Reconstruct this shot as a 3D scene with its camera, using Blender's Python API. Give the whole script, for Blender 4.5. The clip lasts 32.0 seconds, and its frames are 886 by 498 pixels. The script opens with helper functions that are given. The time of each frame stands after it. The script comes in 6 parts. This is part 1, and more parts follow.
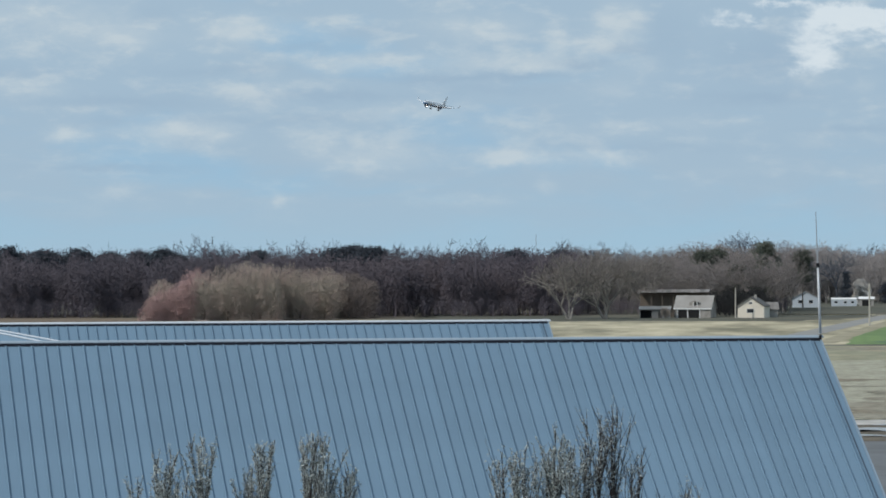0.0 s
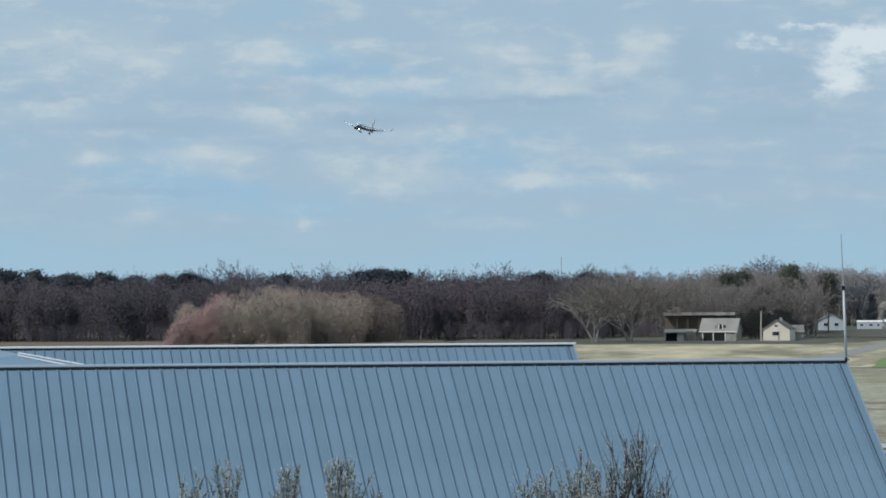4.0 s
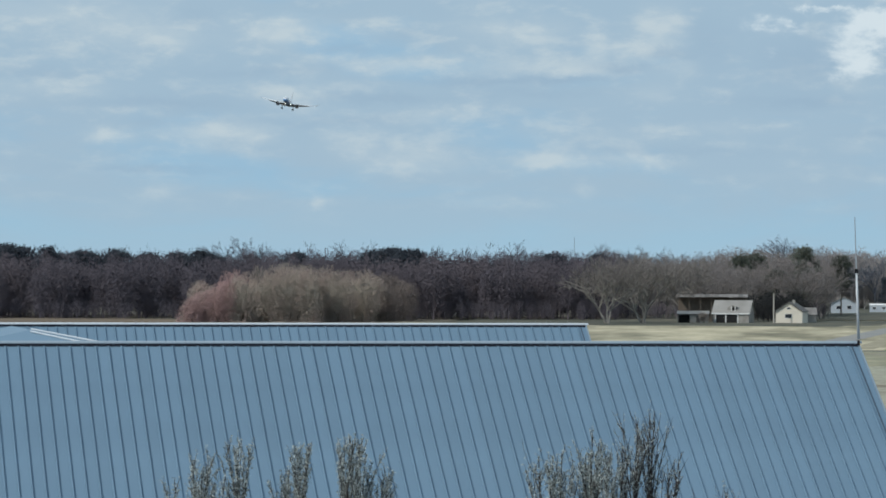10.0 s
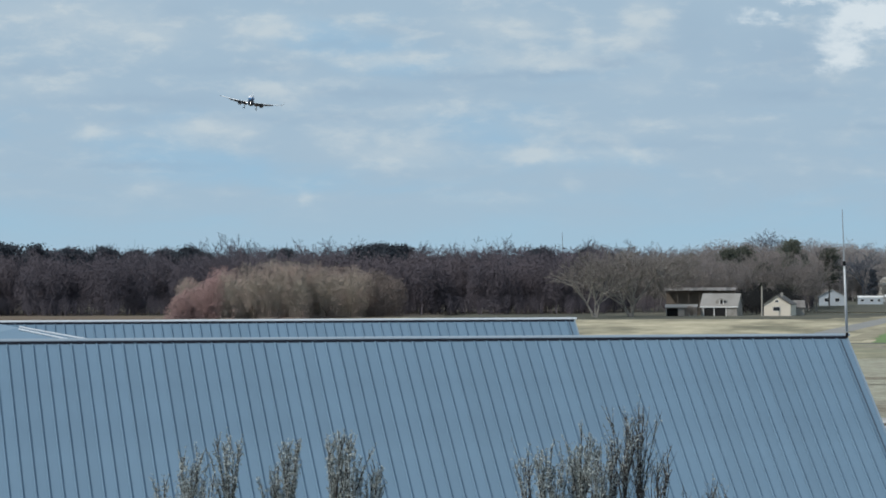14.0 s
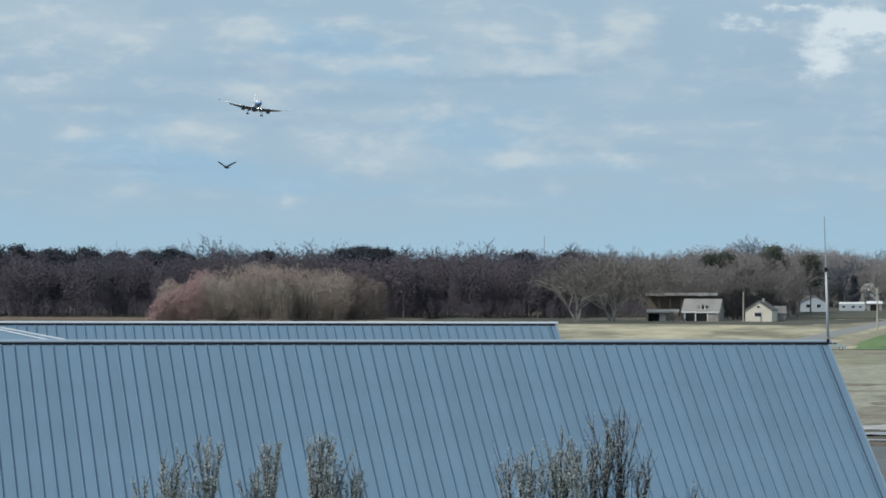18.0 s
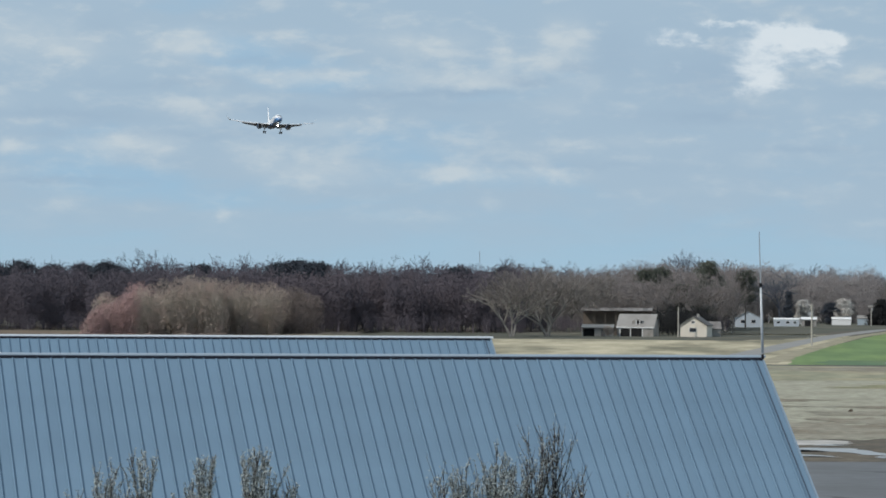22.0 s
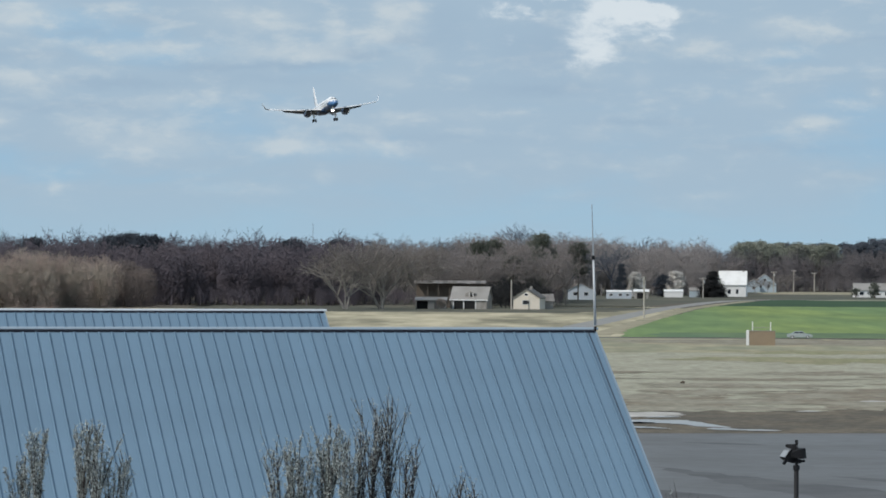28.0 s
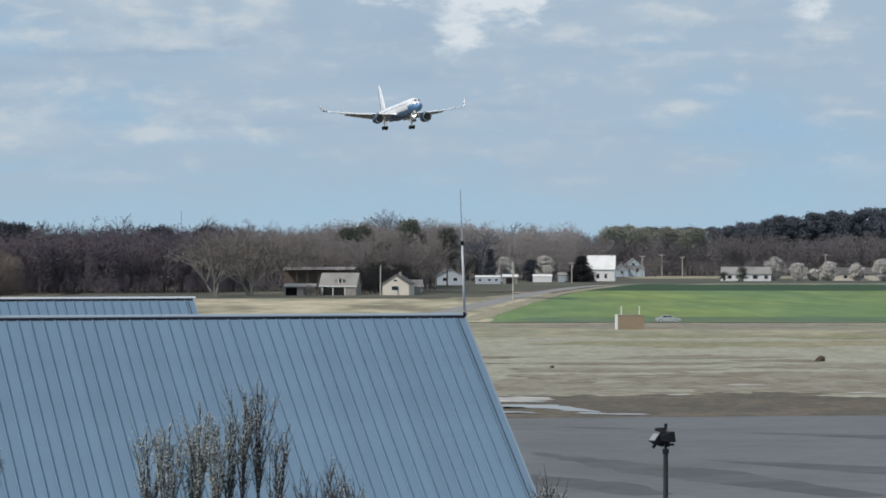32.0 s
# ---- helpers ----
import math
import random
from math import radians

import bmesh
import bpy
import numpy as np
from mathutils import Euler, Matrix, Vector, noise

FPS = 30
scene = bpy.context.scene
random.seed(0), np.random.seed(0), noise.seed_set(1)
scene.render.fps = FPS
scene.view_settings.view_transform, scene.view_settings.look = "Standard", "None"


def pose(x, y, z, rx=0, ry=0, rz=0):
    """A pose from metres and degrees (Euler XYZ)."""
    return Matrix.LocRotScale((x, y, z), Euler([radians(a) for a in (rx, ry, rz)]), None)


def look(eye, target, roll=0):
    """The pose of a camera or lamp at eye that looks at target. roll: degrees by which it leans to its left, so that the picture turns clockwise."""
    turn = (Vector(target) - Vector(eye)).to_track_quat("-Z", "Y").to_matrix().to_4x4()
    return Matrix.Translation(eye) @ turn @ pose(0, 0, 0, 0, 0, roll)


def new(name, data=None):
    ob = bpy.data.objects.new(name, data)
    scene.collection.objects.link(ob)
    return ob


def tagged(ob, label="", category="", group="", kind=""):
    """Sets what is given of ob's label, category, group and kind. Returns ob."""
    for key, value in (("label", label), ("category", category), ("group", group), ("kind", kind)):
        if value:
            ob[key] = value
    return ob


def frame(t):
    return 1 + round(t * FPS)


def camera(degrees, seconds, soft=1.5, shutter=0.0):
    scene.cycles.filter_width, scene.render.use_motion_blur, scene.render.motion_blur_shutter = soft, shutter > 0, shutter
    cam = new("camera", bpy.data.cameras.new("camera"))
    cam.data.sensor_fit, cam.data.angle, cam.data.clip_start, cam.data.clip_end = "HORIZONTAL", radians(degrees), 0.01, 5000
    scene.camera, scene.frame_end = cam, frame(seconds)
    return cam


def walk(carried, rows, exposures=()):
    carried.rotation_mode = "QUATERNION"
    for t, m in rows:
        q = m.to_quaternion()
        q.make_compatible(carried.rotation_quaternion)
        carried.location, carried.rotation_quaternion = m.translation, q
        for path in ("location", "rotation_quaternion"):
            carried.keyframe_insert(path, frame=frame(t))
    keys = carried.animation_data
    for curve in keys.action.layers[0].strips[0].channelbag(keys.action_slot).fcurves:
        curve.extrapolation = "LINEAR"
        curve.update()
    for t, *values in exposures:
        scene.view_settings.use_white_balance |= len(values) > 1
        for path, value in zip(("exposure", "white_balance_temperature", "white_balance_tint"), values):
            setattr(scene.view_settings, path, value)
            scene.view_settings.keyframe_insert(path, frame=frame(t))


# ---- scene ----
# One camera on a raised deck, panned by hand; all the turning, no walking.
EYE_Z = 14.3
cam = camera(13.97, 32.0, soft=1.75)
PATH = [  # seconds, degrees to the right, degrees up, lean
    (0, -5.614, 0.324, 0.176), (0.5, -5.559, 0.463, 0.087), (1, -5.775, 0.658, -0.025), (1.5, -6.244, 0.584, 0.248),
    (2, -6.032, 0.605, 0.301), (2.5, -6.508, 0.518, 0.434), (3, -6.412, 0.405, 0.469), (3.5, -5.945, 0.651, 0.295),
    (5.5, -6.584, 0.727, 0.245), (6, -6.533, 0.350, 0.559), (6.5, -6.500, 0.358, 0.243), (7, -6.500, 0.337, 0.155),
    (7.5, -6.409, 0.295, -0.004), (8, -6.487, 0.306, 0.120), (8.5, -6.447, 0.505, -0.105), (9, -6.462, 0.532, -0.117),
    (9.5, -6.234, 0.283, -0.385), (10, -6.219, 0.370, -0.234), (10.5, -6.156, 0.172, -0.032), (11, -6.142, 0.241, -0.038),
    (11.5, -6.331, 0.100, 0.047), (12, -6.455, 0.372, 0.250), (12.5, -6.432, 0.255, -0.045), (13, -6.170, 0.260, 0.214),
    (13.5, -6.008, 0.280, 0.188), (14, -6.029, 0.293, 0.154), (14.5, -5.977, 0.700, 0.140), (16.5, -5.585, 0.441, -0.080),
    (17, -5.714, 0.425, 0.028), (17.5, -5.676, 0.314, -0.122), (18, -5.741, 0.349, -0.236), (18.5, -5.655, 0.486, -0.516),
    (19, -5.392, 0.204, -0.334), (19.5, -5.290, 0.282, -0.107), (20, -5.452, 0.345, -0.151), (20.5, -5.491, 0.402, -0.414),
    (21, -5.393, 0.532, -0.328), (21.5, -5.065, 0.645, -0.386), (22, -4.717, 0.583, -0.445), (22.5, -4.750, 0.796, -0.346),
    (23, -4.874, 0.631, -0.361), (23.5, -4.756, 0.578, -0.351), (24, -4.655, 0.561, -0.290), (24.5, -4.359, 0.371, -0.392),
    (25, -3.767, 0.373, -0.291), (25.5, -3.598, 0.435, -0.011), (27.5, -2.598, 0.255, -0.321), (28, -2.077, 0.170, -0.371),
    (28.5, -2.128, 0.194, -0.088), (29, -2.027, 0.182, -0.197), (29.5, -1.563, 0.033, -0.216), (30, -1.466, 0.101, -0.106),
    (30.5, -0.782, 0.180, -0.069), (31, -0.271, 0.105, -0.023), (31.5, -0.132, -0.032, 0.078), (32, 0.000, -0.045, 0.000)]
walk(cam, [(t, pose(0, 0, EYE_Z, 90 + up, lean, -right)) for t, right, up, lean in PATH],
     exposures=[(0, 0, 6380, 9), (1, 0, 6310, 7), (6, 0, 6340, 8), (10.5, 0, 6290, 6.5), (12.5, 0, 6370, 8.5), (15.5, 0, 6400, 9), (19, 0, 6310, 7), (20, 0, 6340, 8), (22, 0, 6440, 10), (23.5, 0, 6530, 13), (25.5, 0, 6530, 13), (28, 0, 6450, 10), (30, 0, 6460, 10), (31, 0, 6530, 13), (32, 0, 6530, 12.5)])

# ---- sky and sun ----
SUN_AZ, SUN_EL = -128.0, 44.0     # degrees, to the right of straight ahead; the sun stands behind the camera's left shoulder


def sky_world():
    w = bpy.data.worlds.new("sky")
    scene.world = w
    w.use_nodes = True
    nt = w.node_tree
    nt.nodes.clear()
    N, L = nt.nodes.new, nt.links.new

    def link(a, sock):
        if isinstance(a, (int, float)):
            sock.default_value = a
        elif isinstance(a, tuple):
            sock.default_value = a
        else:
            L(a, sock)

    def m(op, a, b=0.0, clamp=False):
        n = N("ShaderNodeMath")
        n.operation, n.use_clamp = op, clamp
        link(a, n.inputs[0]), link(b, n.inputs[1])
        return n.outputs[0]

    def ramp(v, lo, hi):
        n = N("ShaderNodeMapRange")
        n.interpolation_type = "SMOOTHSTEP"
        link(v, n.inputs["Value"])
        n.inputs["From Min"].default_value, n.inputs["From Max"].default_value = lo, hi
        return n.outputs["Result"]

    def mix(f, a, b):
        n = N("ShaderNodeMix")
        n.data_type = "RGBA"
        link(f, n.inputs["Factor"]), link(a, n.inputs[6]), link(b, n.inputs[7])
        return n.outputs[2]

    def noise_tex(vec, scale, detail, rough=0.55, distort=0.0):
        n = N("ShaderNodeTexNoise")
        L(vec, n.inputs["Vector"])
        n.inputs["Scale"].default_value, n.inputs["Detail"].default_value = scale, detail
        n.inputs["Roughness"].default_value, n.inputs["Distortion"].default_value = rough, distort
        return n.outputs["Fac"]

    tc = N("ShaderNodeTexCoord")
    sep = N("ShaderNodeSeparateXYZ")
    L(tc.outputs["Generated"], sep.inputs[0])
    x, y, z = sep.outputs
    az = m("MULTIPLY", m("ARCTAN2", x, y), 57.2958)
    el = m("MULTIPLY", m("ARCSINE", z), 57.2958)
    # clouds lie flat: their pattern is wider than high, the more so the lower they stand
    def plane_vec(sx, sy, off):
        c = N("ShaderNodeCombineXYZ")
        L(m("MULTIPLY", az, sx), c.inputs[0]), L(m("MULTIPLY", el, sy), c.inputs[1])
        c.inputs[2].default_value = off
        return c.outputs[0]
    sky = N("ShaderNodeTexSky")
    sky.sky_type, sky.sun_disc = "NISHITA", False
    sky.sun_elevation, sky.sun_rotation = radians(SUN_EL), radians(SUN_AZ)
    sky.air_density, sky.dust_density, sky.ozone_density = 1.0, 0.6, 1.0
    blue = N("ShaderNodeVectorMath")
    blue.operation = "MULTIPLY"
    L(sky.outputs[0], blue.inputs[0])
    blue.inputs[1].default_value = (SKY_GAIN,) * 3
    base = blue.outputs[0]

    def warped(fa, fe, da, de, off):
        """The bearing and height, shifted by noise so that the clouds' edges billow."""
        c = N("ShaderNodeCombineXYZ")
        L(m("ADD", az, m("MULTIPLY", m("SUBTRACT", noise_tex(plane_vec(fa, fe, off), 1.0, 7.0, 0.6), 0.5), da)), c.inputs[0])
        L(m("ADD", el, m("MULTIPLY", m("SUBTRACT", noise_tex(plane_vec(fa, fe, off + 5.7), 1.0, 7.0, 0.6), 0.5), de)), c.inputs[1])
        return c.outputs[0]

    def heap_sum(vec, rows):
        """The sum of soft heaps; each row: degrees right and up, half width, half height, weight."""
        total = 0.0
        for a0, e0, sa, se, k in rows:
            v, d = N("ShaderNodeVectorMath"), N("ShaderNodeVectorMath")
            v.operation, d.operation = "MULTIPLY_ADD", "DOT_PRODUCT"
            L(vec, v.inputs[0])
            v.inputs[1].default_value, v.inputs[2].default_value = (1 / sa, 1 / se, 0), (-a0 / sa, -e0 / se, 0)
            L(v.outputs[0], d.inputs[0]), L(v.outputs[0], d.inputs[1])
            g = N("ShaderNodeMath")
            g.operation = "MULTIPLY_ADD"
            L(m("POWER", 0.42, d.outputs["Value"]), g.inputs[0])
            g.inputs[1].default_value = k
            link(total, g.inputs[2])
            total = g.outputs[0]
        return total

    soft_vec, crisp_vec = warped(1.7, 3.0, 0.70, 0.36, 2.2), warped(2.0, 2.6, 0.75, 0.60, 8.4)
    body = noise_tex(plane_vec(0.26, 0.95, 1.3), 1.0, 6.0, 0.52, 0.3)
    mottle = noise_tex(plane_vec(1.1, 3.1, 6.4), 1.0, 6.0, 0.55, 0.2)
    fine = noise_tex(plane_vec(2.1, 4.2, 5.5), 1.0, 7.0, 0.60, 0.3)
    high, low = ramp(el, 0.9, 3.6), ramp(el, 0.1, 1.5)
    puffs = m("MULTIPLY", heap_sum(soft_vec, HEAPS), m("ADD", m("MULTIPLY", fine, 1.35), 0.50))
    bases = heap_sum(soft_vec, BASES)
    crisp = heap_sum(crisp_vec, BRIGHT)
    lit = ramp(m("ADD", crisp, m("MULTIPLY", m("MULTIPLY", m("SUBTRACT", fine, 0.5), 2.6), ramp(crisp, 0.02, 0.6))), 0.10, 1.35)
    grey = m("MULTIPLY", ramp(m("ADD", body, m("MULTIPLY", high, 0.16)), 0.32, 0.60), m("ADD", m("MULTIPLY", low, 0.6), 0.4))
    speck = m("MULTIPLY", ramp(m("ADD", mottle, m("MULTIPLY", m("SUBTRACT", fine, 0.5), 0.35)), 0.44, 0.76), m("ADD", m("MULTIPLY", low, 0.36), m("MULTIPLY", high, 0.26)))
    white = ramp(m("ADD", puffs, speck), -0.05, 1.12)
    dark = m("MINIMUM", m("MULTIPLY", bases, m("ADD", m("MULTIPLY", mottle, 1.1), 0.85)), 1.0)
    col = mix(ramp(el, 22.5, 4.5), base, CLEAR)
    col = mix(m("MULTIPLY", ramp(el, 2.6, -0.2), 0.9), col, HAZE)
    col = mix(m("MULTIPLY", grey, 0.80), col, CLOUD_GREY)
    col = mix(m("MULTIPLY", white, 0.84), col, CLOUD_WHITE)
    col = mix(m("MULTIPLY", dark, 0.72), col, CLOUD_BASE)
    col = mix(m("MULTIPLY", lit, 0.78), col, CLOUD_SUNLIT)
    bg, out = N("ShaderNodeBackground"), N("ShaderNodeOutputWorld")
    L(col, bg.inputs["Color"])
    bg.inputs["Strength"].default_value = 1.0
    L(bg.outputs[0], out.inputs["Surface"])


SKY_GAIN = 0.085
CLEAR = (0.310, 0.490, 0.655, 1)
HAZE = (0.368, 0.535, 0.655, 1)
CLOUD_GREY = (0.384, 0.494, 0.594, 1)
CLOUD_BASE = (0.318, 0.436, 0.560, 1)
CLOUD_WHITE = (0.560, 0.632, 0.672, 1)
CLOUD_SUNLIT = (0.74, 0.80, 0.83, 1)
# single clouds, degrees: right, up, half width, half height, weight
BRIGHT = [
    (0.30, 3.52, 0.41, 0.37, 1.15), (0.82, 3.99, 0.55, 0.18, 1.25), (-1.21, 3.92, 0.36, 0.12, 0.50), (-0.72, 3.96, 0.21, 0.07, 0.50), (-0.25, 4.17, 0.62, 0.06, 0.80), (0.19, 3.12, 0.21, 0.20, 0.60), (1.26, 3.57, 0.36, 0.18, 0.60),
    (1.00, 3.93, 0.50, 0.12, 0.90), (1.34, 3.84, 0.12, 0.20, 0.60), (-0.78, 3.88, 0.41, 0.12, 0.48), (5.83, 3.79, 0.30, 0.27, 0.85), (-1.12, 3.48, 0.12, 0.12, 0.40),
]
HEAPS = [
    (-12.13, 4.01, 1.69, 0.37, 0.42), (-8.78, 3.79, 0.55, 0.23, 0.75), (-10.70, 3.64, 0.76, 0.25, 0.42), (-12.39, 2.87, 0.80, 0.20, 0.45), (-11.37, 2.53, 0.27, 0.08, 0.50), (-6.96, 3.28, 0.89, 0.13, 0.55), (-7.76, 2.92, 0.40, 0.08, 0.40),
    (-8.74, 2.78, 0.59, 0.13, 0.60), (-8.38, 3.12, 0.16, 0.12, 0.35), (-11.52, 2.16, 0.36, 0.13, 0.80), (-9.94, 2.19, 0.62, 0.21, 0.60), (-9.19, 2.18, 0.37, 0.18, 0.35), (-7.76, 2.05, 0.43, 0.23, 0.32), (-6.69, 1.80, 0.89, 0.23, 0.50),
    (-8.21, 1.11, 0.21, 0.12, 0.55), (-11.86, 1.59, 0.27, 0.08, 0.30), (-10.77, 1.28, 0.27, 0.08, 0.28), (-9.45, 1.19, 0.36, 0.06, 0.25), (-4.55, 1.77, 0.59, 0.15, 0.68), (-3.04, 1.77, 0.59, 0.13, 0.50), (-3.97, 1.32, 0.16, 0.13, 0.40),
    (-5.53, 1.11, 0.62, 0.08, 0.25), (-3.84, 3.55, 0.20, 0.18, 0.60), (-2.81, 3.92, 0.41, 0.29, 0.60), (-3.08, 3.55, 0.49, 0.16, 0.50), (-4.73, 3.28, 1.07, 0.13, 0.45), (-5.18, 3.83, 0.98, 0.25, 0.42), (-4.02, 3.21, 0.71, 0.12, 0.40),
    (-2.46, 3.23, 0.30, 0.18, 0.35), (-2.95, 2.84, 0.41, 0.18, 0.32), (0.19, 3.01, 0.32, 0.21, 0.45), (-1.86, 2.27, 1.07, 0.14, 0.22), (-6.24, 2.54, 0.80, 0.11, 0.28), (-4.19, 2.19, 1.34, 0.11, 0.20), (-14.18, 3.12, 0.71, 0.27, 0.50),
    (-14.71, 2.05, 0.53, 0.13, 0.60), (-13.64, 1.52, 0.53, 0.11, 0.35), (-7.40, 3.83, 0.53, 0.18, 0.30), (-6.69, 2.41, 0.71, 0.11, 0.25), (-1.14, 1.52, 0.71, 0.09, 0.15), (3.41, 3.66, 0.71, 0.20, 0.50), (2.87, 3.27, 0.36, 0.08, 0.38),
    (3.81, 2.21, 0.46, 0.10, 0.80), (2.96, 2.56, 0.41, 0.14, 0.30), (4.70, 2.65, 0.16, 0.08, 0.45), (4.30, 2.49, 0.43, 0.06, 0.35), (1.98, 1.04, 0.32, 0.06, 0.28), (3.67, 1.22, 0.20, 0.10, 0.30), (0.29, 2.02, 0.32, 0.10, 0.28),
    (1.27, 1.52, 0.62, 0.14, 0.22), (1.04, 2.88, 0.21, 0.14, 0.35), (6.44, 2.11, 0.41, 0.08, 0.30), (6.35, 1.36, 0.41, 0.08, 0.22), (5.19, 3.00, 0.27, 0.06, 0.35), (6.08, 3.41, 0.45, 0.21, 0.45), (1.98, 3.37, 0.45, 0.21, 0.30),
]
BASES = [
    (-5.53, 3.02, 0.98, 0.06, 0.55), (-4.28, 3.07, 0.62, 0.06, 0.60), (-3.39, 3.25, 0.40, 0.07, 0.65), (-2.68, 3.46, 0.36, 0.08, 0.50), (-0.52, 3.34, 0.76, 0.45, 0.50), (-2.03, 3.66, 0.36, 0.45, 0.35), (-0.70, 2.71, 0.89, 0.10, 0.50),
    (-10.61, 2.66, 1.43, 0.11, 0.45), (-12.57, 3.12, 0.80, 0.09, 0.35), (-7.23, 2.75, 0.89, 0.08, 0.50), (-9.10, 3.16, 1.07, 0.08, 0.35), (-10.88, 1.62, 1.16, 0.06, 0.40), (-7.58, 2.41, 0.62, 0.08, 0.30), (-10.88, 2.35, 0.53, 0.07, 0.30),
    (-4.82, 2.85, 1.07, 0.08, 0.30), (-6.87, 3.74, 0.53, 0.09, 0.25), (-10.17, 4.06, 0.36, 0.18, 0.30), (-7.76, 3.52, 0.53, 0.08, 0.30), (-2.59, 1.92, 1.43, 0.07, 0.25), (-8.83, 2.36, 0.80, 0.06, 0.25), (1.00, 2.20, 0.80, 0.05, 0.35),
    (4.57, 3.48, 0.80, 0.08, 0.30), (2.16, 3.06, 0.80, 0.09, 0.25), (5.37, 2.79, 0.71, 0.08, 0.25), (3.23, 1.81, 1.25, 0.08, 0.25), (5.99, 3.19, 0.53, 0.06, 0.30),
]
sky_world()
sun = new("sun", bpy.data.lights.new("sun", "SUN"))
sun.data.energy, sun.data.angle, sun.data.color = 2.6, radians(2.0), (1.0, 0.94, 0.86)
_a, _e = radians(SUN_AZ), radians(SUN_EL)
sun.matrix_world = look((0, 0, 0), (-math.sin(_a) * math.cos(_e), -math.cos(_a) * math.cos(_e), -math.sin(_e)))


# ---- materials ----
def material(name, base, rough=0.8, metal=0.0, spread=0.25, scale=1.0, stretch=(1, 1, 1), stain=None, stain_amount=0.0, stain_scale=0.05,
             island=0.0, obj=0.0, bump=0.0, bump_scale=20.0, emit=0.0, spec=0.5, bent=0.0):
    """A surface with grain at one scale, stains at a larger one, and a spread between pieces."""
    mat = bpy.data.materials.new(name)
    mat.use_nodes = True
    nt = mat.node_tree
    N, L = nt.nodes.new, nt.links.new
    bsdf = nt.nodes["Principled BSDF"]
    bsdf.inputs["Roughness"].default_value, bsdf.inputs["Metallic"].default_value = rough, metal
    bsdf.inputs["Specular IOR Level"].default_value = spec
    tc, mp = N("ShaderNodeTexCoord"), N("ShaderNodeMapping")
    L(tc.outputs["Object"], mp.inputs[0])
    mp.inputs["Scale"].default_value = stretch

    def noise_tex(scale, detail=8.0):
        n = N("ShaderNodeTexNoise")
        L(mp.outputs[0], n.inputs["Vector"])
        n.inputs["Scale"].default_value, n.inputs["Detail"].default_value = scale, detail
        n.inputs["Roughness"].default_value = 0.62
        return n.outputs["Fac"]

    def mathn(op, a, b):
        n = N("ShaderNodeMath")
        n.operation = op
        for s, v in zip(n.inputs, (a, b)):
            if isinstance(v, (int, float)):
                s.default_value = v
            else:
                L(v, s)
        return n.outputs[0]

    value = mathn("ADD", mathn("MULTIPLY", mathn("SUBTRACT", noise_tex(scale), 0.5), 2 * spread), 1.0)
    if island:
        g = N("ShaderNodeNewGeometry")
        value = mathn("MULTIPLY", value, mathn("ADD", mathn("MULTIPLY", mathn("SUBTRACT", g.outputs["Random Per Island"], 0.5), 2 * island), 1.0))
    if obj:
        oi = N("ShaderNodeObjectInfo")
        value = mathn("MULTIPLY", value, mathn("ADD", mathn("MULTIPLY", mathn("SUBTRACT", oi.outputs["Random"], 0.5), 2 * obj), 1.0))
    color = (*base, 1)
    mul = N("ShaderNodeVectorMath")
    mul.operation = "SCALE"
    if stain:
        mx, rp = N("ShaderNodeMix"), N("ShaderNodeMapRange")
        mx.data_type = "RGBA"
        rp.interpolation_type = "SMOOTHSTEP"
        L(noise_tex(stain_scale, 6.0), rp.inputs["Value"])
        rp.inputs["From Min"].default_value, rp.inputs["From Max"].default_value = 0.40, 0.66
        L(mathn("MULTIPLY", rp.outputs[0], stain_amount), mx.inputs["Factor"])
        mx.inputs[6].default_value, mx.inputs[7].default_value = color, (*stain, 1)
        L(mx.outputs[2], mul.inputs[0])
    else:
        mul.inputs[0].default_value = base
    L(value, mul.inputs["Scale"])
    L(mul.outputs[0], bsdf.inputs["Base Color"])
    if bump:
        b = N("ShaderNodeBump")
        b.inputs["Strength"].default_value, b.inputs["Distance"].default_value = bump, 0.02
        L(noise_tex(bump_scale, 4.0), b.inputs["Height"])
        L(b.outputs[0], bsdf.inputs["Normal"])
    if bent:
        # foliage shades as one mass: each sliver's normal leans one fixed way, up and sunward
        g2, ad, nm = N("ShaderNodeNewGeometry"), N("ShaderNodeVectorMath"), N("ShaderNodeVectorMath")
        L(g2.outputs["Normal"], ad.inputs[0])
        ad.inputs[1].default_value = (-0.25 * bent, -0.5 * bent, 0.6 * bent)
        nm.operation = "NORMALIZE"
        L(ad.outputs[0], nm.inputs[0])
        L(nm.outputs[0], bsdf.inputs["Normal"])
    if emit:
        bsdf.inputs["Emission Color"].default_value, bsdf.inputs["Emission Strength"].default_value = (*base, 1), emit
    return mat


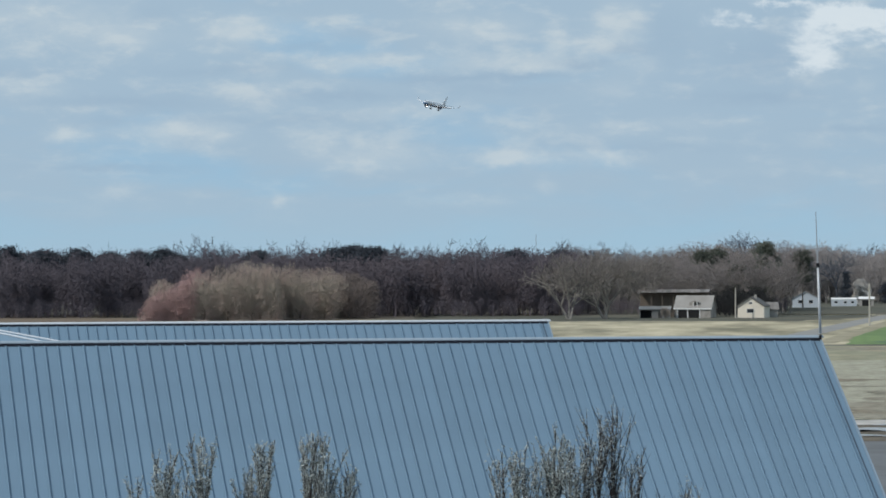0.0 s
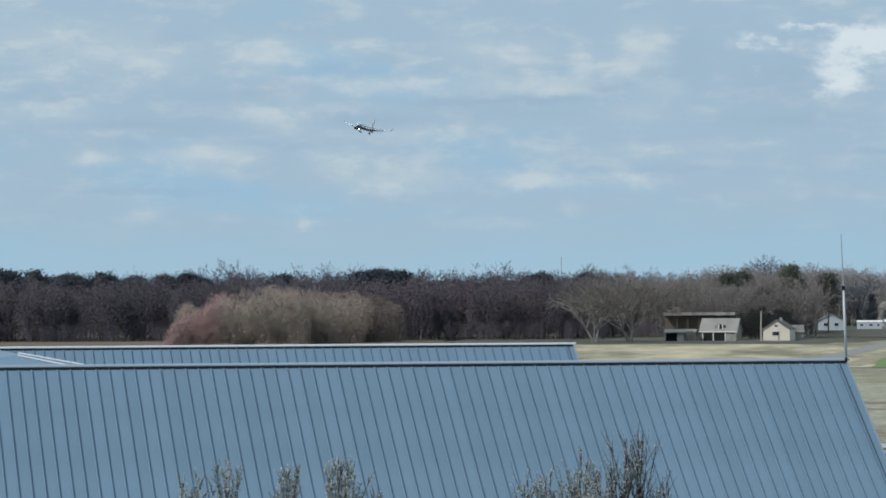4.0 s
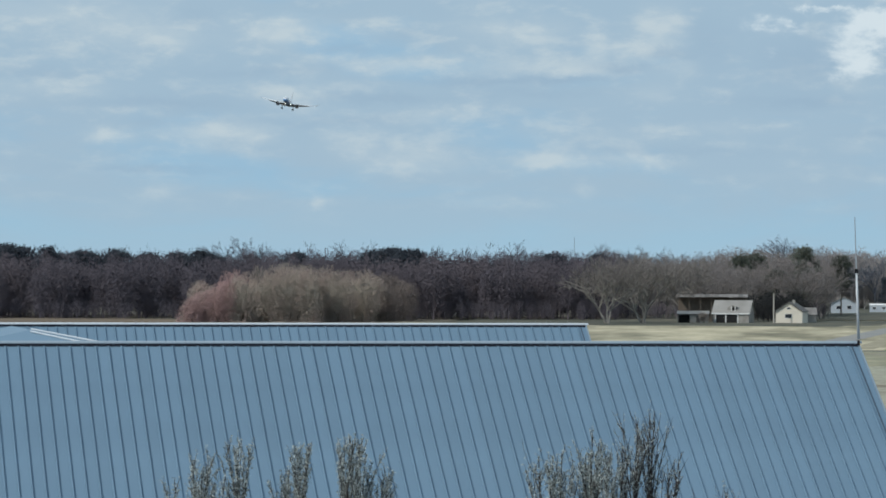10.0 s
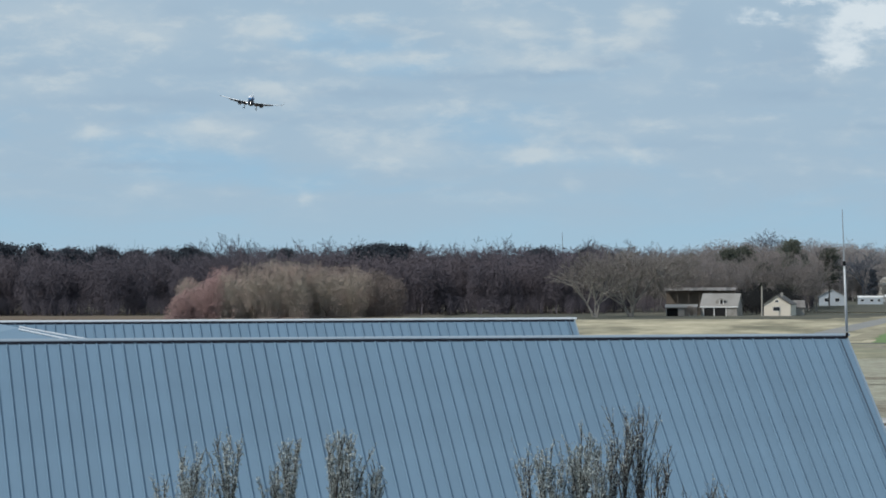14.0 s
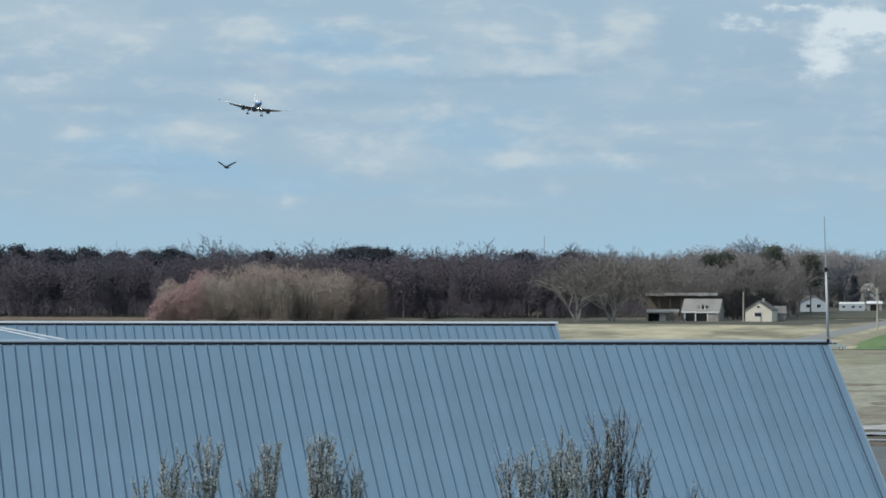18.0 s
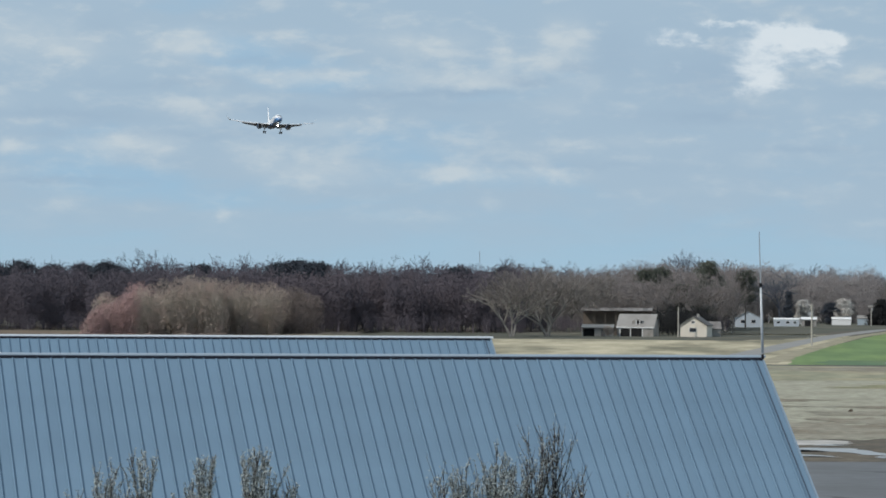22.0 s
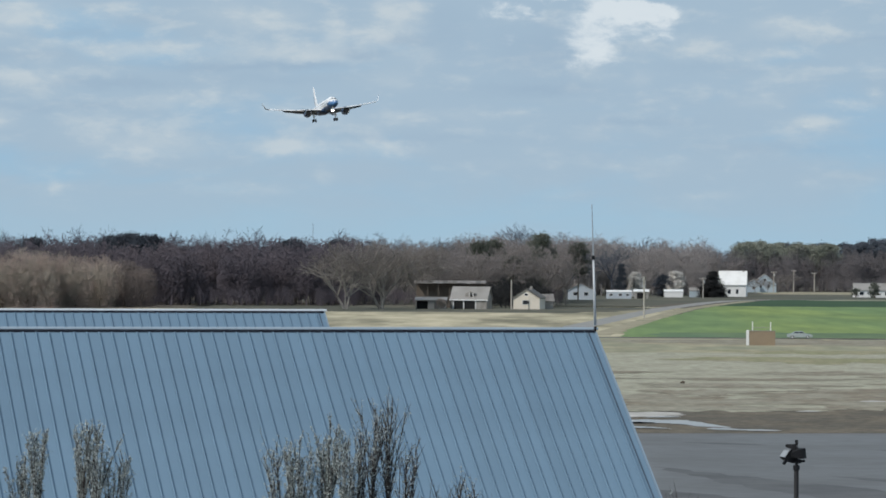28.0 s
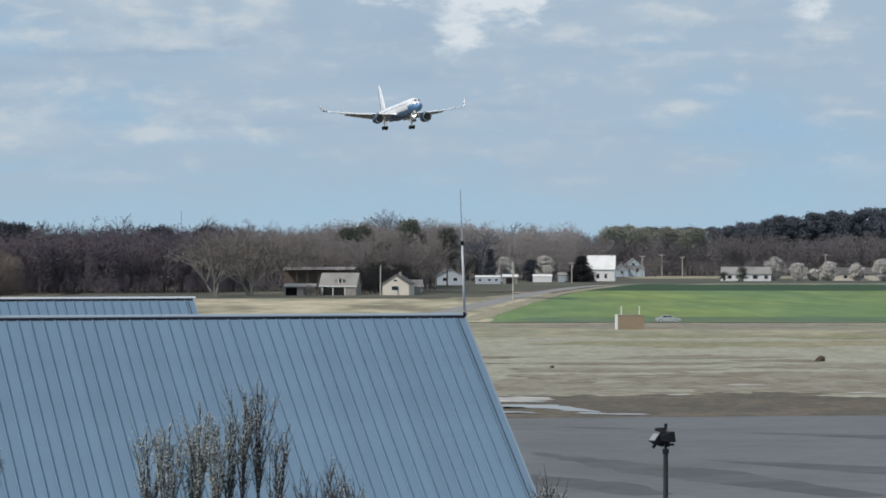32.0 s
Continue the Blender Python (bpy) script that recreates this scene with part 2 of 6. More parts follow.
M = dict(
    meadow=material("meadow", (0.362, 0.350, 0.272), 0.95, spread=0.62, scale=0.7, stain=(0.265, 0.248, 0.192), stain_amount=0.6, stain_scale=0.16, stretch=(1, 0.42, 1), spec=0.1),
    meadow_far=material("meadow_far", (0.50, 0.445, 0.315), 0.95, spread=0.6, scale=0.12, stretch=(1, 0.2, 1), stain=(0.19, 0.178, 0.125), stain_amount=0.9, stain_scale=0.04, spec=0.1),
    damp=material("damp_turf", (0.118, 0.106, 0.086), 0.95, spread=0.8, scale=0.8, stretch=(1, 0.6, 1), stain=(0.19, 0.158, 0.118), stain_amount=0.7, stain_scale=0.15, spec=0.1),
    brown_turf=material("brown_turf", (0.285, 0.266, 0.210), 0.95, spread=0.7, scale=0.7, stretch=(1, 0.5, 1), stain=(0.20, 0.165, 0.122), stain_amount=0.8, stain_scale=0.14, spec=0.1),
    green_turf=material("greenish_turf", (0.25, 0.245, 0.145), 0.95, spread=0.6, scale=0.5, stretch=(1, 0.35, 1), stain=(0.33, 0.29, 0.20), stain_amount=0.8, stain_scale=0.1, spec=0.1),
    rake=material("shaded_blue_steel_trim", (0.215, 0.285, 0.355), 0.5, spread=0.08, scale=0.8),
    olive=material("olive_turf", (0.270, 0.268, 0.190), 0.95, spread=0.6, scale=0.2, stretch=(1, 0.3, 1), stain=(0.40, 0.35, 0.24), stain_amount=0.85, stain_scale=0.06, spec=0.1),
    wheat=material("young_wheat", (0.158, 0.234, 0.104), 0.9, spread=0.55, scale=0.10, stretch=(1, 0.12, 1), stain=(0.225, 0.285, 0.095), stain_amount=0.85, stain_scale=0.025, spec=0.1),
    margin=material("grass_margin", (0.115, 0.180, 0.105), 0.95, spread=0.4, scale=0.08, stretch=(1, 0.2, 1), stain=(0.17, 0.21, 0.11), stain_amount=0.6, stain_scale=0.03, spec=0.1),
    wheat_dark=material("dark_crop", (0.048, 0.088, 0.048), 0.9, spread=0.4, scale=0.03, stretch=(0.4, 1, 1), spec=0.1),
    plough=material("ploughed_soil", (0.16, 0.125, 0.095), 0.95, spread=0.2, scale=0.1, stretch=(0.15, 1, 1), stain=(0.22, 0.18, 0.13), stain_amount=0.6, stain_scale=0.02, spec=0.1),
    litter=material("leaf_litter", (0.115, 0.098, 0.085), 0.95, spread=0.4, scale=0.06, stain=(0.16, 0.155, 0.11), stain_amount=0.6, stain_scale=0.015, spec=0.1),
    asphalt=material("apron_asphalt", (0.162, 0.171, 0.177), 0.9, spread=0.28, scale=0.6, stretch=(0.8, 1, 1), stain=(0.130, 0.134, 0.137), stain_amount=0.7, stain_scale=0.06, spec=0.2),
    lane=material("lane_asphalt", (0.262, 0.262, 0.255), 0.9, spread=0.2, scale=0.3, stain=(0.33, 0.31, 0.27), stain_amount=0.5, stain_scale=0.08, spec=0.2),
    track=material("cinder_track", (0.12, 0.115, 0.105), 0.95, spread=0.3, scale=0.3, spec=0.1),
    verge=material("pale_verge", (0.36, 0.32, 0.235), 0.95, spread=0.5, scale=0.3, stain=(0.20, 0.20, 0.13), stain_amount=0.8, stain_scale=0.08, spec=0.1),
    puddle=material("puddle_water", (0.33, 0.32, 0.30), 0.28, spread=0.4, scale=0.5, bump=0.5, bump_scale=3.0, spec=0.5),
    silt=material("pale_silt", (0.50, 0.48, 0.45), 0.9, spread=0.35, scale=0.5, stain=(0.30, 0.28, 0.25), stain_amount=0.6, stain_scale=0.15, spec=0.2),
    steel=material("blue_grey_roof_steel", (0.157, 0.246, 0.332), 0.46, metal=0.0, spread=0.10, scale=0.6, stain=(0.138, 0.220, 0.304), stain_amount=0.6, stain_scale=0.12, obj=0.04, spec=0.5),
    steel_trim=material("pale_steel_trim", (0.33, 0.40, 0.47), 0.4, spread=0.08, scale=0.8, spec=0.5),
    white_trim=material("white_steel_trim", (0.62, 0.66, 0.70), 0.4, spread=0.08, scale=0.8),
    apron_dark=material("dark_apron_tone", (0.100, 0.103, 0.107), 0.9, spread=0.35, scale=0.4, stain=(0.15, 0.154, 0.155), stain_amount=0.5, stain_scale=0.12, spec=0.2),
    lawn=material("winter_lawn", (0.098, 0.100, 0.082), 0.95, spread=0.35, scale=0.06, stain=(0.15, 0.14, 0.105), stain_amount=0.6, stain_scale=0.015, spec=0.1),
    # near-black that paints the shadow line under the ridge caps
    gap=material("cap_shadow_strip", (0.014, 0.018, 0.03), 0.9, spread=0.1),
    siding=material("grey_steel_siding", (0.42, 0.43, 0.43), 0.5, spread=0.08, scale=0.4),
    white_paint=material("white_paint", (0.82, 0.82, 0.81), 0.6, spread=0.06, scale=0.5, stain=(0.62, 0.61, 0.58), stain_amount=0.5, stain_scale=0.2),
    cream=material("cream_siding", (0.74, 0.68, 0.58), 0.7, spread=0.06, scale=0.6, stain=(0.52, 0.48, 0.41), stain_amount=0.4, stain_scale=0.2),
    weathered=material("weathered_grey_boards", (0.35, 0.335, 0.31), 0.85, spread=0.3, scale=0.7, stain=(0.17, 0.155, 0.14), stain_amount=0.6, stain_scale=0.2),
    old_roof=material("grey_shingle", (0.30, 0.29, 0.275), 0.9, spread=0.25, scale=0.6, stain=(0.17, 0.16, 0.145), stain_amount=0.6, stain_scale=0.15),
    rust_roof=material("old_tin_roof", (0.165, 0.15, 0.14), 0.7, spread=0.35, scale=0.5, stain=(0.28, 0.27, 0.26), stain_amount=0.7, stain_scale=0.2, obj=0.4),
    dark_roof=material("dark_shingle", (0.12, 0.115, 0.11), 0.9, spread=0.2, scale=0.6),
    # near-black put on openings to stand for the shade inside them
    black=material("opening_shade_black", (0.012, 0.012, 0.013), 0.9, spread=0.1),
    glass=material("window_glass", (0.03, 0.035, 0.045), 0.08, spread=0.1),
    blue_siding=material("pale_blue_siding", (0.42, 0.50, 0.56), 0.7, spread=0.06, scale=0.6),
    wood_pole=material("weathered_pole_wood", (0.46, 0.43, 0.38), 0.9, spread=0.2, scale=1.5),
    mast_black=material("black_mast_steel", (0.012, 0.012, 0.014), 0.6, spread=0.15, scale=3.0, spec=0.3),
    lens=material("lamp_lens", (0.30, 0.32, 0.34), 0.15, spread=0.05),
    antenna_white=material("white_fibreglass", (0.58, 0.60, 0.62), 0.4, spread=0.05, scale=2.0),
    antenna_grey=material("grey_aluminium", (0.34, 0.37, 0.40), 0.4, spread=0.05, scale=2.0),
    crate=material("tan_board", (0.30, 0.232, 0.160), 0.85, spread=0.15, scale=0.8),
    # the lilac lift in this twig colour stands for haze over the woods
    twig_woods=material("wood_edge_twigs", (0.096, 0.088, 0.105), 0.95, spread=0.35, scale=0.07, stain=(0.115, 0.099, 0.110), stain_amount=0.7, stain_scale=0.012, island=0.06, spec=0.05, bent=1.5),
    # sun on the trees beside the barn is worked into this tone
    twig_pale=material("pale_sunlit_twigs", (0.178, 0.162, 0.152), 0.95, spread=0.2, scale=0.1, island=0.2, obj=0.1, spec=0.05, bent=1.5),
    twig_pink=material("red_budded_twigs", (0.375, 0.255, 0.245), 0.95, spread=0.2, scale=0.1, island=0.1, obj=0.06, spec=0.05, bent=1.5),
    twig_olive=material("olive_budded_twigs", (0.335, 0.295, 0.250), 0.95, spread=0.25, scale=0.1, stain=(0.330, 0.242, 0.222), stain_amount=0.8, stain_scale=0.16, island=0.1, obj=0.06, spec=0.05, bent=1.5),
    # base tone raised to hold the sunlight on trees behind the barn
    twig_grey=material("grey_sunlit_twigs", (0.225, 0.204, 0.200), 0.95, spread=0.5, scale=0.09, stain=(0.165, 0.154, 0.148), stain_amount=0.7, stain_scale=0.04, island=0.1, spec=0.05, bent=1.5),
    # brown twigs, darkened further for the cloud shade on that end
    twig_mid=material("brown_shaded_twigs", (0.185, 0.155, 0.142), 0.95, spread=0.25, scale=0.1, island=0.1, obj=0.08, spec=0.05, bent=1.5),
    pale_siding=material("pale_grey_siding", (0.47, 0.52, 0.57), 0.7, spread=0.08, scale=0.6),
    seam=material("shaded_seam_steel", (0.06, 0.09, 0.13), 0.6, spread=0.1),
    root_light=material("wing_root_light", (1.0, 0.93, 0.90), 0.3, spread=0.0, emit=220.0),
    bark=material("grey_bark", (0.15, 0.125, 0.105), 0.95, spread=0.3, scale=0.8, spec=0.1),
    needles_dark=material("dark_pine_needles", (0.052, 0.060, 0.073), 0.9, spread=0.3, scale=0.05, island=0.2, obj=0.15, spec=0.05, bent=1.2),
    # distance haze is mixed into these two paler twig colours
    twig_far=material("hazed_wood_twigs", (0.150, 0.138, 0.142), 0.95, spread=0.35, scale=0.05, stain=(0.125, 0.120, 0.132), stain_amount=0.7, stain_scale=0.012, island=0.08, spec=0.05, bent=1.5),
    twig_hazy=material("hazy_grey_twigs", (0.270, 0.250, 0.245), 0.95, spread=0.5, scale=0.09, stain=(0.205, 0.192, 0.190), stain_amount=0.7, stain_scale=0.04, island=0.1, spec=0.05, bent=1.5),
    # sunlight on the limbs is included in this bark colour
    bark_grey=material("sunlit_grey_bark", (0.225, 0.205, 0.19), 0.95, spread=0.25, scale=0.5, obj=0.15, spec=0.1),
    # the next three carry distance haze in their base colour
    bark_haze=material("hazed_grey_bark", (0.100, 0.108, 0.130), 0.95, spread=0.2, scale=0.5, obj=0.12, spec=0.05),
    twig_haze=material("hazed_bare_twigs", (0.108, 0.120, 0.146), 0.95, spread=0.2, scale=0.1, island=0.15, obj=0.12, spec=0.05, bent=1.5),
    green_pine=material("hazed_green_pine", (0.215, 0.230, 0.190), 0.9, spread=0.3, scale=0.1, island=0.2, obj=0.12, spec=0.05, bent=1.2),
    bark_pale=material("pale_bark", (0.285, 0.265, 0.240), 0.95, spread=0.25, scale=0.5, spec=0.1),
    needles=material("pine_needles", (0.094, 0.104, 0.086), 0.9, spread=0.3, scale=0.1, island=0.25, obj=0.2, spec=0.1, bent=1.2),
    # the spruce's own dark colour; on the thicket it paints deep shade
    spruce_and_shade=material("dark_spruce_and_thicket_shade", (0.030, 0.031, 0.032), 0.9, spread=0.35, scale=0.08, island=0.2, spec=0.05, bent=1.0),
    # the blue of far haze is put into this needle colour
    needles_far=material("hazed_pine_needles", (0.090, 0.104, 0.126), 0.9, spread=0.3, scale=0.05, island=0.2, spec=0.05, bent=1.2),
    blossom=material("white_blossom", (0.60, 0.575, 0.54), 0.9, spread=0.1, scale=0.4, island=0.2, obj=0.1, spec=0.1),
    bud=material("opening_pear_buds", (0.40, 0.435, 0.42), 0.9, spread=0.15, scale=3.0, island=0.3, spec=0.1),
    pear_bark=material("dark_pear_bark", (0.068, 0.062, 0.060), 0.95, spread=0.25, scale=4.0, spec=0.1),
    air_white=material("aircraft_white", (0.86, 0.87, 0.88), 0.3, spread=0.02, scale=0.2),
    air_blue=material("aircraft_light_blue", (0.10, 0.235, 0.46), 0.3, spread=0.03, scale=0.2),
    air_navy=material("aircraft_dark_blue", (0.03, 0.065, 0.145), 0.35, spread=0.03, scale=0.2),
    # wing grey, darkened to hold the shade on the undersides
    air_grey=material("aircraft_shaded_wing_grey", (0.20, 0.21, 0.235), 0.4, spread=0.05, scale=0.4),
    air_slat=material("aircraft_slat_grey", (0.66, 0.68, 0.70), 0.35, spread=0.04, scale=0.4),
    air_metal=material("polished_lip", (0.55, 0.56, 0.58), 0.25, metal=0.9, spread=0.03),
    air_dark=material("intake_dark", (0.015, 0.015, 0.017), 0.7, spread=0.1),
    tyre=material("tyre_rubber", (0.02, 0.02, 0.02), 0.8, spread=0.1),
    gear=material("gear_steel", (0.55, 0.55, 0.55), 0.4, spread=0.1),
    lamp_glow=material("landing_light", (1.0, 0.97, 0.90), 0.3, spread=0.0, emit=14.0),
    car_paint=material("silver_green_paint", (0.45, 0.50, 0.49), 0.25, metal=0.3, spread=0.03, scale=1.0),
    bird=material("dark_plumage", (0.018, 0.018, 0.02), 0.7, spread=0.2, scale=8.0),
    rock=material("brown_clod", (0.07, 0.05, 0.035), 0.95, spread=0.3, scale=2.0),
)


# ---- mesh tools ----
def rand(seed):
    return np.random.RandomState(seed)


def at(right, dist, z=0.0):
    """The place at that many degrees to the right of straight ahead, dist metres off."""
    return (dist * math.sin(radians(right)), dist * math.cos(radians(right)), z)


def part(name, bm, mat, parent=None, label="", smooth=False):
    me = bpy.data.meshes.new(name)
    bmesh.ops.recalc_face_normals(bm, faces=bm.faces)
    bm.to_mesh(me)
    bm.free()
    for mm in (mat if isinstance(mat, (list, tuple)) else [mat]):
        me.materials.append(mm)
    if smooth:
        me.polygons.foreach_set("use_smooth", [True] * len(me.polygons))
    ob = new(name, me)
    ob.parent = parent
    if label:
        ob["label"] = label
    return ob


def cloud_part(name, verts, faces, mat, parent=None, label=""):
    me = bpy.data.meshes.new(name)
    me.from_pydata(verts, [], faces)
    me.materials.append(mat)
    ob = new(name, me)
    ob.parent = parent
    if label:
        ob["label"] = label
    return ob


def thing(name, place, label, category, group="", turn=0.0):
    e = new(name)
    e.matrix_basis = pose(*place, 0, 0, turn)
    return tagged(e, label, category, group)


def box(bm, x0, y0, z0, x1, y1, z1, bevel=0.0):
    r = bmesh.ops.create_cube(bm, size=1.0, matrix=Matrix.LocRotScale(((x0 + x1) / 2, (y0 + y1) / 2, (z0 + z1) / 2), None, (abs(x1 - x0), abs(y1 - y0), abs(z1 - z0))))
    if bevel:
        es = list({e for v in r["verts"] for e in v.link_edges})
        bmesh.ops.bevel(bm, geom=es, offset=bevel, segments=2, affect="EDGES", profile=0.6)
    return bm


def boxed(*a, **k):
    return box(bmesh.new(), *a, **k)


def rod(bm, a, b, r0, r1=None, n=8, cap=True):
    """A round bar from a to b."""
    a, b = Vector(a), Vector(b)
    d = b - a
    q = d.to_track_quat("Z", "Y").to_matrix().to_4x4()
    bmesh.ops.create_cone(bm, cap_ends=cap, segments=n, radius1=r0, radius2=r0 if r1 is None else r1, depth=d.length, matrix=Matrix.Translation((a + b) / 2) @ q)
    return bm


def loft(bm, rings, cap=True, mats=None):
    """Joins rings of equally many points into a skin."""
    vs = [[bm.verts.new(p) for p in r] for r in rings]
    n = len(rings[0])
    for r0, r1 in zip(vs, vs[1:]):
        for i in range(n):
            f = bm.faces.new((r0[i], r0[(i + 1) % n], r1[(i + 1) % n], r1[i]))
            if mats:
                f.material_index = mats[i]
    if cap:
        bm.faces.new(vs[0]), bm.faces.new(vs[-1])
    return bm


def solid(bm, outline, y0, y1):
    """A flat outline in x and z, given a thickness from y0 to y1."""
    a = [bm.verts.new((x, y0, z)) for x, z in outline]
    b = [bm.verts.new((x, y1, z)) for x, z in outline]
    bm.faces.new(a), bm.faces.new(b)
    for i in range(len(a)):
        j = (i + 1) % len(a)
        bm.faces.new((a[i], a[j], b[j], b[i]))
    return bm


# ---- ground ----
def sheet(name, outline, z, mat, label, category="ground", wave=0.0, step=6.0, seed=1):
    """A patch of ground with an uneven edge."""
    rs = rand(seed)
    pts = []
    for (x0, y0), (x1, y1) in zip(outline, outline[1:] + outline[:1]):
        n = max(1, int(math.hypot(x1 - x0, y1 - y0) / step)) if wave else 1
        for i in range(n):
            f = i / n
            w = wave if 0 < i else 0.0
            pts.append((x0 + (x1 - x0) * f + rs.uniform(-w, w), y0 + (y1 - y0) * f + rs.uniform(-w, w)))
    bm = bmesh.new()
    face = bm.faces.new([bm.verts.new((x, y, z)) for x, y in pts])
    if face.calc_area() and face.normal.z < 0:
        face.normal_flip()
    bmesh.ops.triangulate(bm, faces=bm.faces)
    return tagged(part(name, bm, mat), label, category, kind="structure")


def strip(name, centres, width, z, mat, label, category):
    """A way of even width along a line of centres."""
    bm, last = bmesh.new(), None
    rs = rand(len(centres))
    line = [Vector((x, y, z)) for x, y in centres]
    fine = []
    for a, b in zip(line, line[1:]):
        n = max(1, int((b - a).length / 8))
        fine += [a.lerp(b, i / n) for i in range(n)]
    fine.append(line[-1])
    for i, p in enumerate(fine):
        d = (fine[min(i + 1, len(fine) - 1)] - fine[max(i - 1, 0)]).normalized()
        n = Vector((-d.y, d.x, 0)) * width * 0.5 * rs.uniform(0.93, 1.07)
        pair = (bm.verts.new(p + n), bm.verts.new(p - n))
        if last:
            bm.faces.new((last[0], last[1], pair[1], pair[0]))
        last = pair
    return tagged(part(name, bm, mat), label, category, kind="structure")


def patch(name, x, y, rx, ry, z, mat, label, seed):
    """A ragged lens-shaped patch of turf."""
    rs = rand(seed)
    ph = rs.uniform(0, 6.283, 4)
    bm = bmesh.new()
    n = 72
    ring_v = []
    for k in range(n):
        a = k * 2 * math.pi / n
        r = 1 + 0.22 * math.sin(3 * a + ph[0]) + 0.16 * math.sin(5 * a + ph[1]) + 0.12 * math.sin(11 * a + ph[2]) + 0.10 * math.sin(23 * a + ph[3]) + rs.uniform(-0.12, 0.12)
        ring_v.append(bm.verts.new((x + math.cos(a) * rx * r, y + math.sin(a) * ry * r, z)))
    mid = bm.verts.new((x, y, z))
    for k in range(n):
        bm.faces.new((mid, ring_v[k], ring_v[(k + 1) % n]))
    return tagged(part(name, bm, mat), label, "ground", kind="structure")


def ground():
    bm = bmesh.new()
    bmesh.ops.create_grid(bm, x_segments=40, y_segments=40, size=4600)
    tagged(part("ground", bm, M["litter"]), "brown leaf-littered ground reaching the horizon", "ground", kind="structure")
    sheet("meadow_near", [(-140, 24), (300, 24), (300, 670.7), (-140, 670.7)], 0.02, M["meadow"], "dry winter grass field of tan and brown tufts", wave=0.5)
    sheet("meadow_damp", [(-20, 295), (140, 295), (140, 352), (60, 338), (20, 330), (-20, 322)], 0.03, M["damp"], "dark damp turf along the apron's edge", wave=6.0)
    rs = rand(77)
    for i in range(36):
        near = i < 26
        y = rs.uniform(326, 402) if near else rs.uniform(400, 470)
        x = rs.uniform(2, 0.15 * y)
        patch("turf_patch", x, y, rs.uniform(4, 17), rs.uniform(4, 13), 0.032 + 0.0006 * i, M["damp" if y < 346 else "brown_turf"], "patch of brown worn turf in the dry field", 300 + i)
    for i in range(12):
        y = rs.uniform(500, 575)
        patch("turf_patch", rs.uniform(14, 0.15 * y), y, rs.uniform(6, 20), rs.uniform(6, 16), 0.032 + 0.0006 * i, M["green_turf"], "patch of greenish turf in the dry field", 360 + i)
    for i in range(8):
        y = rs.uniform(590, 655)
        patch("turf_patch", rs.uniform(4, 0.14 * y), y, rs.uniform(10, 26), rs.uniform(5, 12), 0.034 + 0.0006 * i, M["brown_turf"], "patch of dull brown turf near the track", 380 + i)
    sheet("meadow_olive", [(-20, 557.3), (60, 573.3), (150, 565.3), (150, 670.7), (-20, 670.7)], 0.03, M["olive"], "greenish dry turf before the cinder track", wave=3.0)
    sheet("track", [(-300, 671.3), (400, 671.3), (400, 680), (-300, 680)], 0.04, M["track"], "narrow dark cinder track along the field", "track", wave=0.25)
    sheet("meadow_far", [(-330, 680.7), (14, 680.7), (16, 800), (33, 1096), (20, 1133.3), (-60, 1113.3), (-100, 1026.7), (-330, 960)], 0.02, M["meadow_far"], "pale straw-coloured meadow before the barn", wave=2.0)
    sheet("meadow_rough", [(-75, 985), (2, 985), (22, 1060), (25, 1110), (-110, 1110), (-110, 1010)], 0.032, M["lawn"], "rough dull grass before the barn", wave=4.0)
    sheet("field_ploughed", [(-420, 853.3), (-125, 960), (-120, 1066.7), (-420, 1066.7)], 0.03, M["plough"], "bare brown ploughed field before the woods", "field", wave=1.0)
    strip("verge", [(4.5, 690), (10, 767), (20, 905), (34.5, 1087), (50, 1215), (64, 1312)], 4.6, 0.045, M["verge"], "pale sandy verge beside the lane", "verge")
    strip("lane", [(-4, 693), (1.5, 789), (14, 940), (27, 1089), (46, 1250), (58, 1320), (74, 1362), (100, 1376), (330, 1382)], 6.4, 0.05, M["lane"], "grey asphalt lane curving past the houses", "lane")
    sheet("field_margin", [(15, 683), (440, 683), (440, 742), (16, 728)], 0.036, M["margin"], "dark bluish grass margin of the wheat field", "field", wave=2.5)
    sheet("bank", [(84, 1590), (240, 1590), (240, 1720), (84, 1720)], 0.05, M["verge"], "pale bare bank behind the houses", "bank", wave=2.0)
    sheet("green_strip", [(86, 1345), (440, 1345), (440, 1372), (100, 1372)], 0.04, M["olive"], "pale green verge of the lane", "verge", wave=1.0)
    sheet("field_wheat", [(9, 681.3), (330, 681.3), (330, 1157.3), (45, 1157.3), (38, 1086.7), (12, 786.7)], 0.03, M["wheat"], "bright green field of young wheat", "field", wave=0.5)
    sheet("field_crop", [(45.5, 1158.7), (330, 1158.7), (330, 1362.7), (74, 1362.7), (54, 1233.3)], 0.03, M["wheat_dark"], "strip of dark green crop behind the wheat", "field", wave=0.8)
    sheet("lawn", [(-18, 1113.3), (22, 1113.3), (30, 1200), (60, 1333.3), (70, 1386.7), (330, 1394.7), (330, 1720), (-60, 1720), (-60, 1133.3)], 0.02, M["lawn"], "dull green-brown winter lawns round the houses", wave=1.5)
    sheet("apron", [(-70, 26.7), (220, 26.7), (220, 324), (37.2, 304.3), (5.4, 299.1), (-70, 288)], 0.06, M["asphalt"], "worn grey asphalt apron with dark streaks", "apron", wave=0.12, step=3.0)
